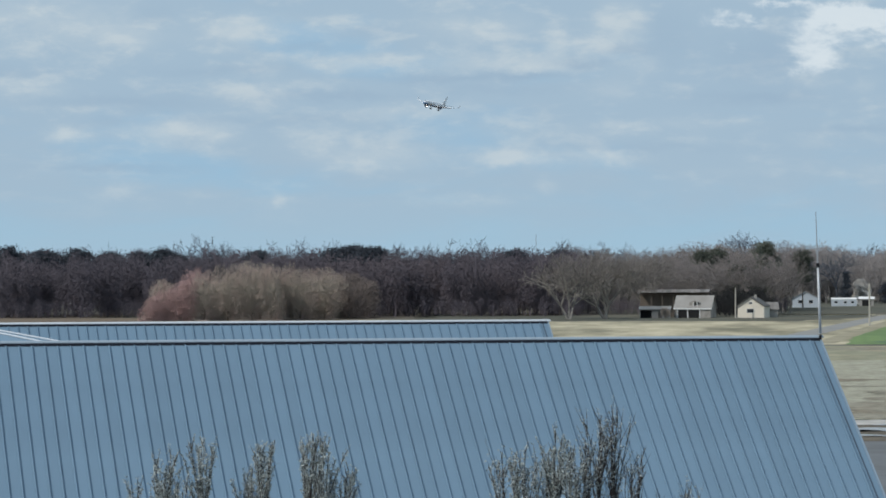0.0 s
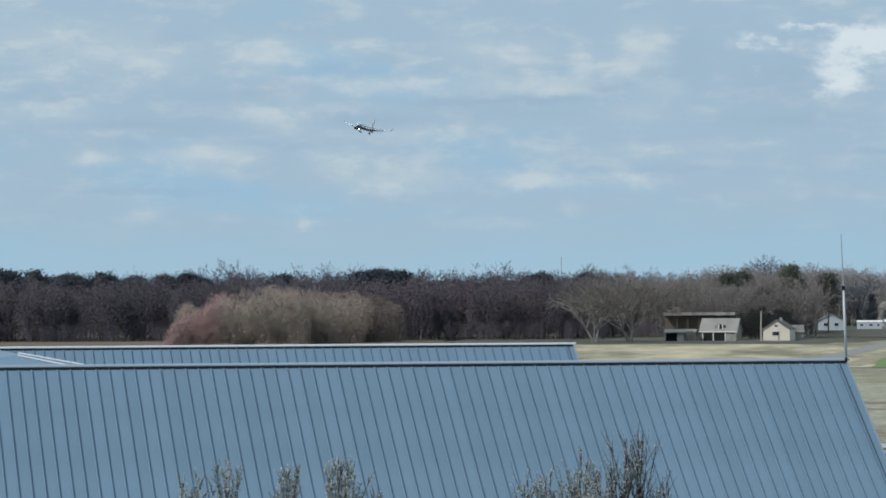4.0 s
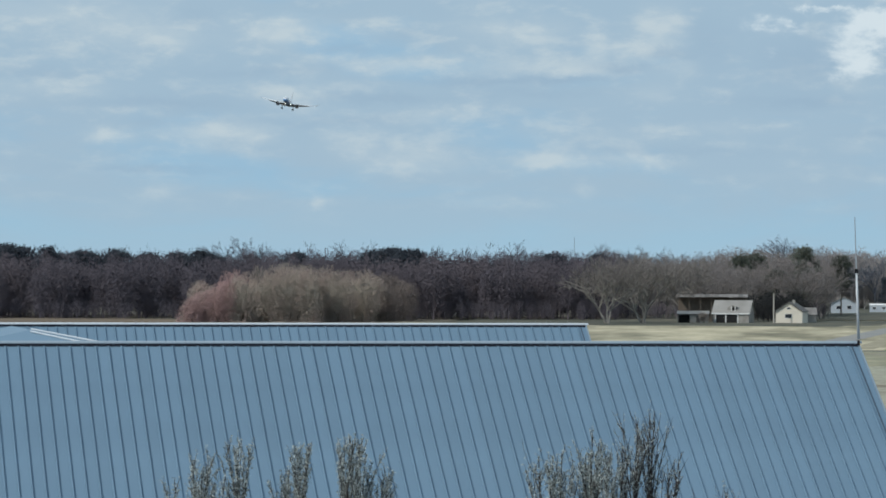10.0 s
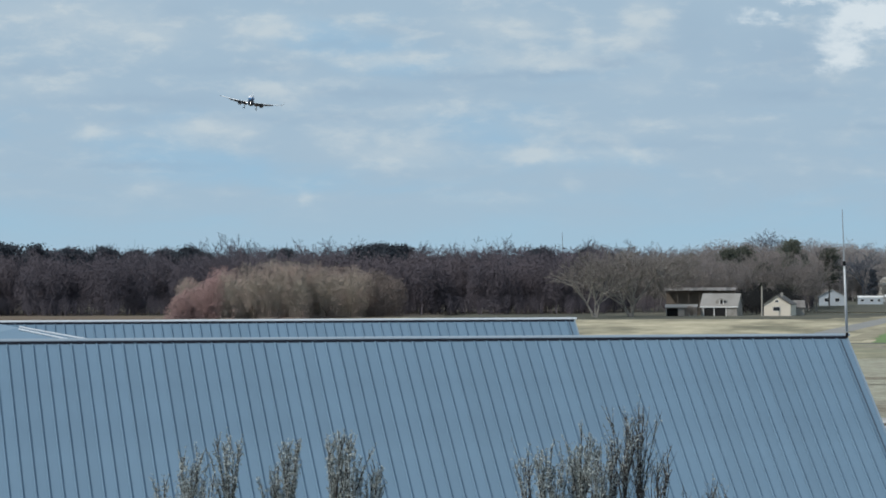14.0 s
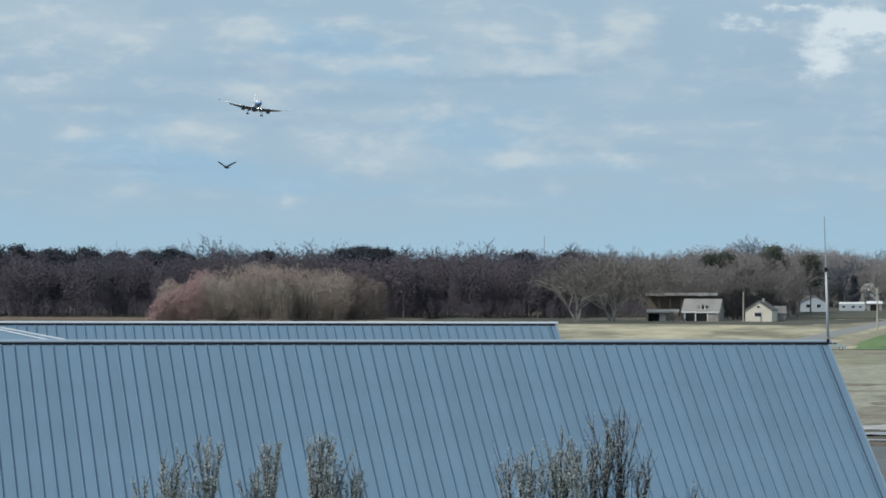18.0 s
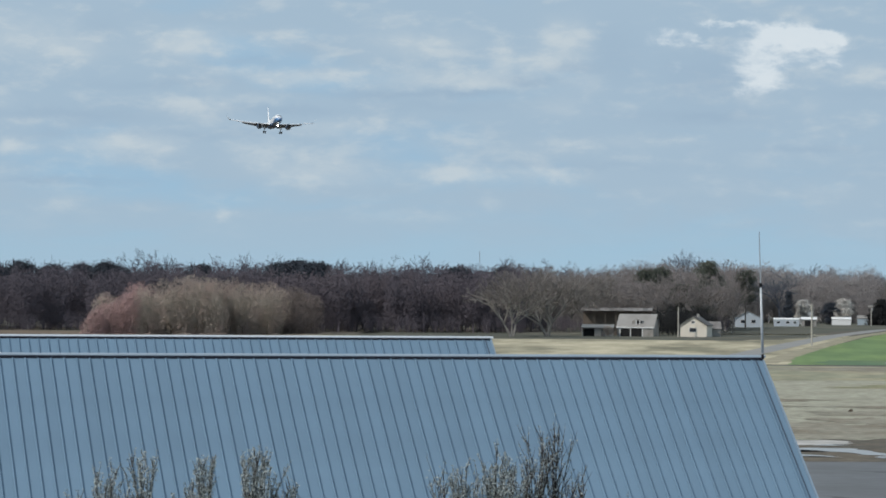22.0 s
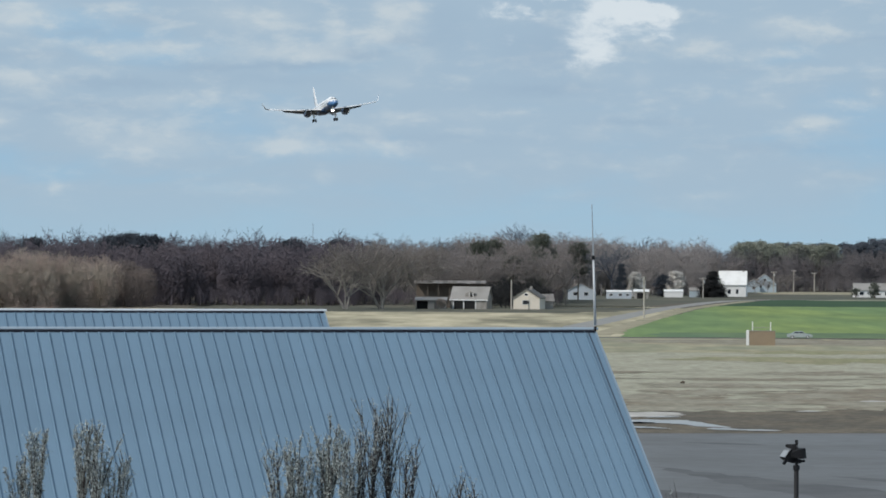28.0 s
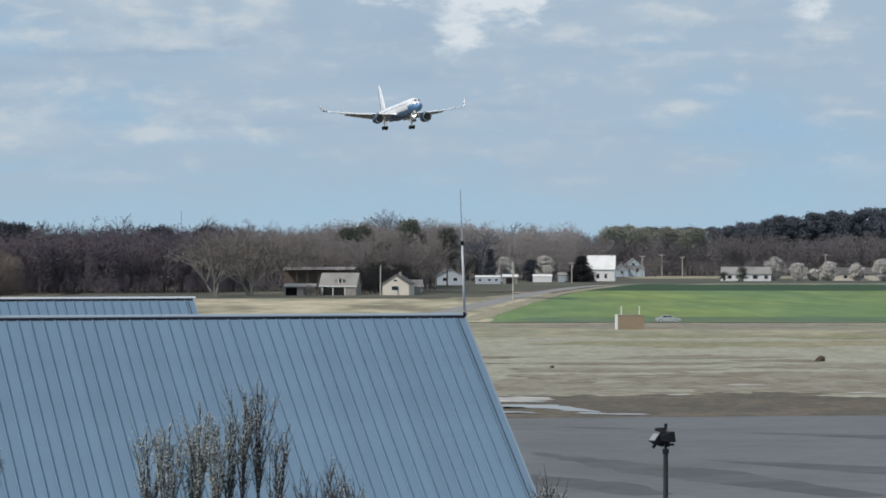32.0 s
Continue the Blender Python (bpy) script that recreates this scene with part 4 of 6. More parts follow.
budding_row()
def branch_meshes(kind, seed, height, spread, limbs, mats, first=0.3, stems=1, sprays=22, bole=0.40, twig=0.055):
    """The trunk with its limbs, and the fine twigs, of one leafless tree with a rounded open crown: two meshes for all trees of that kind."""
    rs = rand(seed)
    segs, base, tip = [], [], []

    def grow(a, d, ln, r, depth):
        pts = [a]
        for i in range(3):
            d = (d + Vector(rs.normal(scale=0.15, size=3)) + Vector((0, 0, 0.03 if depth else -0.06))).normalized()
            pts.append(pts[-1] + d * ln / 3)
            segs.append((pts[i], pts[i + 1], r * (1 - 0.2 * i), r * (1 - 0.2 * (i + 1))))
        if depth:
            for k in range(limbs if depth == 3 else 5):
                q = pts[2].lerp(pts[3], rs.uniform()) if depth == 3 else pts[1].lerp(pts[2], rs.uniform()) if k < 2 else pts[2].lerp(pts[3], rs.uniform(0.3, 1))
                ang = (k + rs.uniform(-0.3, 0.3)) * 6.283 / (limbs if depth == 3 else 5)
                side = Vector((math.cos(ang), math.sin(ang), 0))
                nd = (d * 0.62 + side * spread / height * 2.1 * rs.uniform(0.5, 1.15) + Vector((0, 0, 0.10 if depth == 3 else 0.0))).normalized()
                grow(q, nd, height * (0.37, 0.25, 0.17)[3 - depth] * rs.uniform(0.8, 1.15), r * 0.46, depth - 1)
        else:
            for k in range(sprays):
                q = pts[1].lerp(pts[3], rs.uniform())
                w = (d + Vector(rs.normal(scale=0.9, size=3)) + Vector((0, 0, 0.05))).normalized()
                base.append(tuple(q)), tip.append(tuple(q + w * height * rs.uniform(0.025, 0.06)))
    for k in range(stems):
        lean = Vector((math.cos(k * 2.4 + 0.6), math.sin(k * 2.4 + 0.6), 0)) * (0.0 if stems == 1 else 0.26)
        grow(Vector((0, 0, -0.15)) + lean * 0.8, (Vector((0, 0, 1)) + lean).normalized(), height * first, bole, 3)
    top = max(p[2] for p in tip)
    out = []
    for (v, f), mat in ((tubes(segs, 4), mats[1]), (slivers(np.array(base), np.array(tip), twig * rs.uniform(0.6, 1.5, len(base)), rs), mats[0])):
        me = bpy.data.meshes.new(kind)
        me.from_pydata(v * np.array([1, 1, height / top]), [], f)
        me.materials.append(mat)
        out.append(me)
    return out


def branch_tree(meshes, place, width, height, label, group, turn):
    """One tree from the two meshes of its kind, which are 20 m high."""
    t = thing("bare_tree", place, label, "tree", group, turn)
    for name, me in zip(("trunk", "crown"), meshes):
        o = new(name, me)
        o.parent, o.matrix_basis = t, Matrix.Diagonal((width, width, height / 20.0, 1))
    return t


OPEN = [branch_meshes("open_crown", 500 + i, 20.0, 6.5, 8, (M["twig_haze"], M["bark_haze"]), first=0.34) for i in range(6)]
PALE = [branch_meshes("pale_crown", 520 + i, 20.0, 5.6, 5, (M["twig_pale"], M["bark_pale"]), first=0.24, stems=3, sprays=30, bole=0.44, twig=0.06) for i in range(3)]
GREY = [branch_meshes("grey_crown", 540 + i, 20.0, 6.5, 6, (M["twig_grey"], M["bark_grey"]), first=0.26, sprays=26, bole=0.34, twig=0.06) for i in range(4)]
rs_trees = rand(90)
# crowns that stand against the sky: degrees right, degrees up to the top, half width in degrees
for i, (a, el, w) in enumerate([
             (-11.55, 0.41, 0.18), (-11.24, 0.43, 0.14), (-11.02, 0.47, 0.14), (-9.59, 0.60, 0.29), (-9.33, 0.48, 0.18), (-9.06, 0.49, 0.16),
             (-8.70, 0.41, 0.12), (-8.39, 0.50, 0.18), (-8.15, 0.45, 0.12), (-7.77, 0.54, 0.18), (-7.41, 0.54, 0.18), (-6.34, 0.46, 0.16),
             (-5.89, 0.46, 0.14), (-5.49, 0.51, 0.20), (-5.27, 0.48, 0.14), (-4.91, 0.55, 0.20), (-4.38, 0.38, 0.14), (-3.71, 0.51, 0.16),
             (-3.42, 0.41, 0.14), (-3.09, 0.47, 0.20), (-2.77, 0.43, 0.18), (-2.37, 0.36, 0.18), (-1.21, 0.38, 0.16), (-0.90, 0.63, 0.25),
             (-0.68, 0.52, 0.14), (-0.10, 0.47, 0.18), (0.61, 0.38, 0.20), (-12.62, 0.30, 0.16), (-10.57, 0.36, 0.16), (-13.69, 0.38, 0.18),
             (-6.78, 0.45, 0.14)]):
    d = 1370 + 40 * (i % 3)
    branch_tree(OPEN[i % 6], at(a, d), 1.25 * w * d / 57.3 / 6.5, EYE_Z + d * math.tan(radians(el)), "tall bare tree with an open crown rising over the woods", "trees over the woods", rs_trees.uniform(0, 360))
for i in range(64):
    d = rs_trees.uniform(1340, 1460)
    branch_tree(OPEN[i % 6], at(-14 + 13.3 * (i + rs_trees.uniform(-0.4, 0.4)) / 63, d), rs_trees.uniform(0.5, 0.85), rs_trees.uniform(21.2, 24.0), "bare tree just topping the woods", "trees over the woods", rs_trees.uniform(0, 360))
for i, (a, el, w) in enumerate([
             (0.90, 0.40, 0.23), (1.16, 0.42, 0.25), (1.46, 0.38, 0.20), (1.85, 0.28, 0.20), (2.12, 0.31, 0.21), (0.32, 0.29, 0.20)]):
    d = 1650 + 16 * (i % 3)
    branch_tree(OPEN[(i + 2) % 6], at(a, d), 1.2 * w * d / 57.3 / 6.5, EYE_Z + d * math.tan(radians(el)), "wide bare tree with a domed open crown behind the houses", "trees behind the houses", rs_trees.uniform(0, 360))
for i, (a, d, h, w) in enumerate([(-3.62, 1030, 20.6, 1.0), (-3.05, 1040, 21.8, 1.15), (-2.45, 1085, 20.5, 1.0)]):
    branch_tree(PALE[i], at(a, d), w, h, "many-stemmed bare tree with pale spreading limbs", "pale trees beside the barn", 40 + 70 * i)
for i in range(22):
    a = -3.9 + 3.7 * (i + rs_trees.uniform(-0.4, 0.4)) / 21
    branch_tree(GREY[i % 4], at(a, rs_trees.uniform(1128, 1165)), rs_trees.uniform(0.8, 1.1), rs_trees.uniform(15.5, 20.5), "bare grey tree with rising limbs behind the barn", "trees behind the barn", rs_trees.uniform(0, 360))
for i, (a, h) in enumerate(((2.86, 8.0), (3.05, 7.0), (3.22, 9.0), (3.36, 10.5))):
    branch_tree(GREY[i % 4], at(a, 1655), 0.6, h, "bare garden tree before the pale blue house", "trees behind the houses", 50.0 * i)
for i in range(16):
    a = -0.25 + 2.6 * (i + rs_trees.uniform(-0.4, 0.4)) / 15
    branch_tree(GREY[i % 4], at(a, rs_trees.uniform(1525, 1560)), rs_trees.uniform(0.8, 1.1), rs_trees.uniform(15, 21), "bare grey tree behind the white houses", "trees behind the houses", rs_trees.uniform(0, 360))
for i, (a, d, h, s) in enumerate([(-0.51, 1200, 22.6, 5.0), (-1.52, 1200, 20.0, 4.0), (-1.29, 1215, 20.6, 4.4), (-7.125, 1200, 22.5, 4.5), (-6.675, 1206.7, 22.0, 4.2), (-6.9, 1186.7, 21.8, 4.0), (-11.925, 1173.3, 20.6, 5), (-12.45, 1180, 22.3, 5), (-13.05, 1186.7, 23.0, 6),
                                  (-10.05, 1186.7, 21.2, 4), (-4.425, 1200, 20.6, 2.4), (0.066, 1280, 20.4, 3.2), (-0.945, 1150, 14.6, 5.0), (-0.675, 1160, 12.5, 5.0)]):
    leaf_tree("pine_tree", at(a, d), h - (0.0 if a > -2 else 0.6), s * (1.0 if a > -2 else 1.3), M["needles" if a > -2 else "needles_dark"], "dark green pine with a broken rounded crown", 100 + i, clumps=84, per=70, size=0.95, low=0.38 if h > 15 else 0.12, leaf=0.5, group="pines in the skyline")
# by the houses
for i, (a, d, h, s) in enumerate([(-13.6, 1170, 22.5, 6.5), (-13.2, 1175, 23.4, 6), (-12.85, 1172, 22.6, 6), (-12.3, 1170, 20.8, 6), (-11.9, 1174, 21.4, 5.5), (-11.4, 1172, 21.8, 6), (-10.9, 1175, 20.6, 5), (-10.4, 1172, 20.9, 6), (-9.95, 1176, 21.2, 5),
                                  (-8.55, 1180, 21.0, 4.6), (-7.35, 1190, 22.0, 5), (-7.05, 1192, 22.8, 5.4), (-6.75, 1190, 22.4, 5), (-4.55, 1200, 21.2, 3.0), (-3.75, 1190, 21.0, 4.0), (3.35, 1760, 23.0, 5.5), (3.9, 1762, 23.2, 5.5)]):
    leaf_tree("pine_tree", at(a, d + 30), h - (1.1 if a < 0 else 0.3), s * 1.35, M["needles_dark" if a < 0 else "needles_far"], "dark pine merging into the skyline", 170 + i, clumps=90, per=60, size=1.05, low=0.5, leaf=0.6, group="pines in the skyline")
for i in range(15):
    a = 2.62 + 1.45 * (i + rs_trees.uniform(-0.3, 0.3)) / 14
    leaf_tree("pine_tree", at(a, 1765 + 9 * (i % 4)), 23.4 - 1.6 * max(0.0, a - 3.3) + rs_trees.uniform(-1.2, 0.8), 4.6, M["green_pine"], "greenish pine topping the far woods", 400 + i, clumps=60, per=60, size=1.0, low=0.55, leaf=0.6, group="pines in the skyline")
for i, (a, el) in enumerate([(4.52, 0.29), (4.85, 0.24), (5.13, 0.41), (5.32, 0.46), (5.85, 0.51), (6.15, 0.53), (6.60, 0.55), (7.1, 0.6), (5.55, 0.42), (6.38, 0.46)]):
    leaf_tree("pine_tree", at(a, 1790 + 6 * (i % 3)), EYE_Z + 1790 * math.tan(radians(el)), 5.4, M["needles_far"], "tall dark pine with a rounded layered crown", 430 + i, clumps=64, per=80, size=1.05, low=0.58, leaf=0.7, group="pines in the skyline")


def tiered_conifer(name, place, height, spread, mat, label, seed, tiers=7, bare=0.08, group=""):
    """A conifer whose branches stand in spreading tiers with gaps between them."""
    rs = rand(seed)
    t = thing(name, place, label, "tree", group)
    part("trunk", rod(bmesh.new(), (0, 0, -0.1), (0, 0, height * 0.96), 0.32, 0.05, 8), M["bark"], t)
    for k in range(tiers):
        h = height * (bare + (0.93 - bare) * k / (tiers - 1))
        r = spread * (1.0 - 0.80 * (k / (tiers - 1)) ** 1.7) * rs.uniform(0.72, 1.12)
        n = max(6, int(r * 4))
        pts = []
        for j in range(n):
            a = rs.uniform(0, 6.283)
            reach = r * rs.uniform(0.75, 1.05)
            f = rs.uniform(0.1, 1.0, size=(110, 1)) ** 0.8
            q = np.concatenate([np.cos(a) * reach * f, np.sin(a) * reach * f, h - 0.12 * reach * f ** 2 + 0.0 * f], 1)
            pts.append(q + rs.normal(size=q.shape) * np.array([0.32, 0.32, 0.27]))
        p = np.concatenate(pts)
        d = rs.normal(size=p.shape)
        d /= np.linalg.norm(d, axis=1)[:, None]
        v, f = slivers(p - d * 0.22, p + d * 0.22, 0.26 * rs.uniform(0.6, 1.4, len(p)), rs)
        cloud_part("bough_tier", v, f, mat, t)
    return t


tiered_conifer("spruce_tree", at(2.19, 1440), 10.6, 8.6, M["spruce_and_shade"], "dark spruce in spreading tiers beside the tall white house", 130, tiers=9)
leaf_tree("cedar_tree", at(0.743, 1440), 12.6, 2.8, M["needles_dark"], "dark narrow cedar behind the mobile home", 133, clumps=60, per=70, size=0.6, low=0.05, cone=0.75, leaf=0.4)
leaf_tree("holly_tree", at(1.402, 1440), 8.4, 4.2, M["needles_dark"], "dark rounded holly beside the lane", 134, clumps=60, per=70, size=0.7, low=0.05, leaf=0.4)
leaf_tree("yew_tree", at(4.74, 1460), 5.6, 2.6, M["needles"], "clipped dark yew before the low house", 131, clumps=30, per=60, size=0.5, low=0.05, leaf=0.4)
leaf_tree("yew_tree", at(4.44, 1464), 3.6, 2.0, M["needles"], "small dark shrub before the low house", 132, clumps=20, per=50, size=0.4, low=0.05, leaf=0.4)
for i, (a, d, h, s) in enumerate([(5.25, 1496, 9.6, 4.8), (5.61, 1493.3, 7.0, 3.5), (6.09, 1493.3, 7.4, 4.0), (5.85, 1498.7, 4.4, 2.2), (6.525, 1501.3, 6.6, 2.9), (6.938, 1486.7, 8.8, 4.4), (7.575, 1493.3, 8, 4), (1.612, 1493.3, 9.8, 4.6), (0.975, 1446.7, 9.4, 3.4)]):
    leaf_tree("pear_tree", at(a, d), h, s, M["blossom"], "round pear tree in white blossom by the lane", 140 + i, clumps=95, per=70, size=0.55, low=0.06, leaf=0.40, group="blossoming trees by the lane", trunk=0.22)


# ---- houses ----
def gable_house(name, place, w, d, eave, ridge, wall, roof, label, category="house", along="x", turn=0.0, over=0.35, windows=(), doors=(), chimney=None, group="", trim=None):
    """A house whose front stands at local y = 0 and faces the camera. along: the axis of its ridge."""
    h = thing(name, place, label, category, group, turn)
    t = 0.18
    if along == "y":
        prof = [(-w / 2, 0), (w / 2, 0), (w / 2, eave), (0, ridge), (-w / 2, eave)]
        for y0 in (0, d - t):
            part("gable_wall", solid(bmesh.new(), prof, y0, y0 + t), wall, h)
        for s in (-1, 1):
            part("side_wall", boxed(s * (w / 2 - t / 2) - t / 2, t, 0, s * (w / 2 - t / 2) + t / 2, d - t, eave), wall, h)
            k = (ridge - eave) / (w / 2)
            bm = solid(bmesh.new(), [(0, ridge + 0.04), (s * (w / 2 + over), eave - over * k + 0.04), (s * (w / 2 + over), eave - over * k + 0.22), (0, ridge + 0.24)], -over, d + over)
            part("roof", bm, roof, h)
    else:
        part("front_wall", boxed(-w / 2, 0, 0, w / 2, t, eave), wall, h)
        part("back_wall", boxed(-w / 2, d - t, 0, w / 2, d, eave), wall, h)
        for s in (-1, 1):
            bm = bmesh.new()
            prof = [(t, 0), (d - t, 0), (d - t, eave), (d / 2, ridge - 0.1), (t, eave)]
            x0 = s * (w / 2 - t / 2)
            loft(bm, [[(x, a, b) for a, b in prof] for x in (x0 - t / 2, x0 + t / 2)])
            part("gable_wall", bm, wall, h)
        for s in (0, 1):
            k = (ridge - eave) / (d / 2)
            ya, yb = (d / 2, -over) if s == 0 else (d / 2, d + over)
            za, zb = ridge + 0.04, eave - over * k + 0.04
            bm = loft(bmesh.new(), [[(x, ya, za), (x, yb, zb), (x, yb, zb + 0.18), (x, ya, za + 0.2)] for x in (-w / 2 - over, w / 2 + over)])
            part("roof", bm, roof, h)
    for x, z, ww, hh in windows:
        wf = part("window", boxed(x - ww / 2 - 0.1, -0.06, z - 0.1, x + ww / 2 + 0.1, -0.003, z + hh + 0.1), M["white_paint"], h, "white window frame")
        part("pane", boxed(x - ww / 2, -0.075, z, x + ww / 2, -0.062, z + hh), M["glass"], wf, "dark window pane")
    for x, ww, hh, mat in doors:
        # black slabs on the wall stand for the unlit space of open doorways
        part("door", boxed(x - ww / 2, -0.07, 0.02, x + ww / 2, -0.003, hh), mat, h, "black panel for the shade in an open doorway" if mat is M["black"] else "door")
    if trim and along == "y":
        for s in (-1, 1):
            k = (ridge - eave) / (w / 2)
            bm = solid(bmesh.new(), [(0, ridge + 0.30), (s * (w / 2 + over), eave - over * k + 0.28), (s * (w / 2 + over), eave - over * k - 0.02), (0, ridge)], -over - 0.06, -over - 0.002)
            part("rake_board", bm, trim, h, "painted rake board")
    elif trim:
        part("fascia", boxed(-w / 2 - over, -over - 0.07, eave - over * (ridge - eave) / (d / 2) - 0.12, w / 2 + over, -over - 0.003, eave - over * (ridge - eave) / (d / 2) + 0.22), trim, h, "painted fascia board")
    if chimney:
        cx, cy, cz = chimney
        part("chimney", boxed(cx - 0.35, cy - 0.35, eave, cx + 0.35, cy + 0.35, cz), M["weathered"], h)
    return h


def barn():
    # front barn with a steep front roof and dormer
    b = gable_house("barn", at(-1.665, 1050.7), 10.6, 8, 2.9, 6.3, M["weathered"], M["old_roof"], "weathered grey barn with dark open bays and a dormer", "barn", "x",
                    doors=((-2.9, 3.2, 2.3, M["black"]), (0.1, 3.6, 2.3, M["black"])), turn=-10, trim=M["white_paint"])
    for x in (-4.7, -1.6, 1.95):
        part("post", boxed(x, -0.14, 0, x + 0.28, -0.074, 2.55), M["white_paint"], b, "white painted post")
    part("lintel", boxed(-5.2, -0.16, 2.56, 2.4, -0.074, 2.86), M["white_paint"], b, "white painted lintel over the bays")
    for x0 in (2.5, 3.45, 4.4):
        part("wall_board", boxed(x0, -0.06, 0.02, x0 + 0.9, -0.003, 2.5), M["weathered"], b)
    dm = part("dormer", loft(bmesh.new(), [[(x, y, z) for x, z in ((-1.5, 3.2), (1.5, 3.2), (1.5, 4.6), (0, 5.3), (-1.5, 4.6))] for y in (0.6, 3.2)]), M["weathered"], b, "dormer with a dark hatch")
    dm.location = (0.4, 0, 0)
    part("hatch", boxed(-0.2, 0.52, 3.3, 0.6, 0.598, 4.7), M["black"], dm)
    for x0, x1 in ((-0.42, -0.22), (0.62, 0.84)):
        part("hatch_frame", boxed(x0, 0.5, 3.25, x1, 0.598, 4.75), M["white_paint"], dm, "white hatch frame")
    part("hatch", boxed(0.9, 0.55, 3.9, 1.4, 0.598, 4.5), M["glass"], dm)
    s = thing("lean_to_shed", at(-2.265, 1048), "low lean-to shed with a dark open bay", "shed")
    part("back_wall", boxed(-4.4, 4.8, 0, 4.4, 5, 2.7), M["weathered"], s)
    for x in (-4.4, -0.9, 4.2):
        part("post", boxed(x, 0, 0, x + 0.25, 0.25, 2.4), M["weathered"], s)
    part("front_wall", boxed(-0.8, 0.05, 0, 4.3, 0.2, 2.3), M["weathered"], s)
    part("side_wall", boxed(-4.4, 0.26, 0, -4.2, 4.8, 2.3), M["weathered"], s)
    part("roof", loft(bmesh.new(), [[(x, -0.5, 2.45), (x, 5.3, 3.3), (x, 5.3, 3.45), (x, -0.5, 2.6)] for x in (-4.7, 4.7)]), M["old_roof"], s)
    # black sheet added inside the bay to paint its shade
    part("opening", boxed(-4.1, 1.4, 0.01, -0.95, 1.5, 2.2), M["black"], s, "black panel for the shade in the open bay")
    part("door", boxed(1.0, -0.02, 0.1, 2.2, 0.045, 2.1), M["rust_roof"], s, "faded door")
    # long pole shed behind, open at the front
    p = thing("pole_shed", at(-1.965, 1074.7), "long open pole shed with a pale tin roof", "shed")
    for i in range(7):
        part("post", boxed(-10.0 + i * 3.25, 0, 0, -9.75 + i * 3.25, 0.25, 7.7), M["bark"], p)
    rs = rand(55)
    for k in range(15):
        x0 = -10.6 + k * 1.413
        for ya in (-0.8, 8.8):
            dz, out = rs.uniform(-0.07, 0.07), rs.uniform(-0.25, 0.25) * (1 if ya > 0 else -1)
            part("roof_sheet", loft(bmesh.new(), [[(x, ya + out, 7.25 + dz), (x, 4, 8.05), (x, 4, 8.13), (x, ya + out, 7.33 + dz)] for x in (x0, x0 + 1.39)]), M["rust_roof"], p, "streaked old tin sheet")
    part("back_wall", boxed(-10.2, 7.8, 0, 10.2, 8, 7.2), M["bark"], p, "dark board wall")
    # extra dark wall halfway in, standing for the shade under the roof
    part("shade_wall", boxed(-10.0, 3.0, 0.1, 10.0, 3.1, 7.0), M["bark"], p, "dark panel added for the shade inside the shed")


barn()
bare_tree("shrub", at(-2.10, 1044), 3.4, 1.5, M["twig_olive"], M["bark"], "olive bare shrub before the barn", 77, n=1500, low=0.05, trunk=0.06, first=0.12, twig=0.5, width=0.07, wild=0.8)
gable_house("cottage", at(-0.75, 1052), 7.8, 9.5, 3.4, 5.9, M["cream"], M["dark_roof"], "small cream cottage with a dark gable roof", "house", "y", turn=-9,
            windows=((-0.2, 1.5, 1.9, 1.1), (-0.1, 4.05, 0.9, 0.5)), chimney=(0.6, 4.5, 6.7), trim=M["dark_roof"])
gable_house("cottage_wing", at(-0.42, 1062.7), 3.6, 5, 2.4, 4.2, M["weathered"], M["rust_roof"], "low grey wing with a pale roof beside the cottage", "shed", "x", turn=7)
gable_house("white_house", at(0.112, 1326.7), 9.6, 9, 3.4, 5.8, M["pale_siding"], M["old_roof"], "white bungalow with two front windows", "house", "y",
            windows=((-2.0, 1.5, 1.5, 1.2), (1.9, 1.5, 1.5, 1.2)), chimney=(-1.2, 5, 6.8))
gable_house("mobile_home", at(0.712, 1368), 9.5, 4, 2.5, 3.0, M["pale_siding"], M["white_paint"], "long low white mobile home", "house", "x", over=0.1, windows=((-3.0, 1.1, 1.2, 0.8), (0.5, 1.1, 1.2, 0.8), (3.2, 1.1, 1.0, 0.8)))
gable_house("carport", at(1.065, 1376), 5.5, 5, 2.6, 3.3, M["weathered"], M["white_paint"], "carport with a white roof", "shed", "x", over=0.3, doors=((0, 3.2, 2.2, M["black"]),))
gable_house("white_shed", at(1.575, 1434.7), 7.5, 4, 2.2, 2.9, M["white_paint"], M["white_paint"], "low white shed by the lane", "shed", "x", over=0.15)
gable_house("blue_shed", at(1.912, 1440), 4.2, 4, 2.6, 3.6, M["blue_siding"], M["old_roof"], "pale blue garden shed", "shed", "x", over=0.2)
gable_house("tall_house", at(2.50, 1477.3), 11.2, 9, 4.9, 10.3, M["white_paint"], M["white_paint"], "tall white two-storey house with a pale metal roof", "house", "x", turn=-6, over=0.25,
            windows=((-1.2, 1.2, 1.2, 1.8), (2.0, 1.2, 1.0, 1.8), (-3.6, 1.2, 1.2, 1.8)), chimney=(4.2, 4.5, 11.0), trim=M["siding"])
gable_house("low_wing", at(2.15, 1474), 6.0, 5, 1.9, 2.6, M["white_paint"], M["white_paint"], "low white wing beside the tall house", "shed", "x", over=0.15, windows=((1.2, 0.7, 0.8, 0.7),))
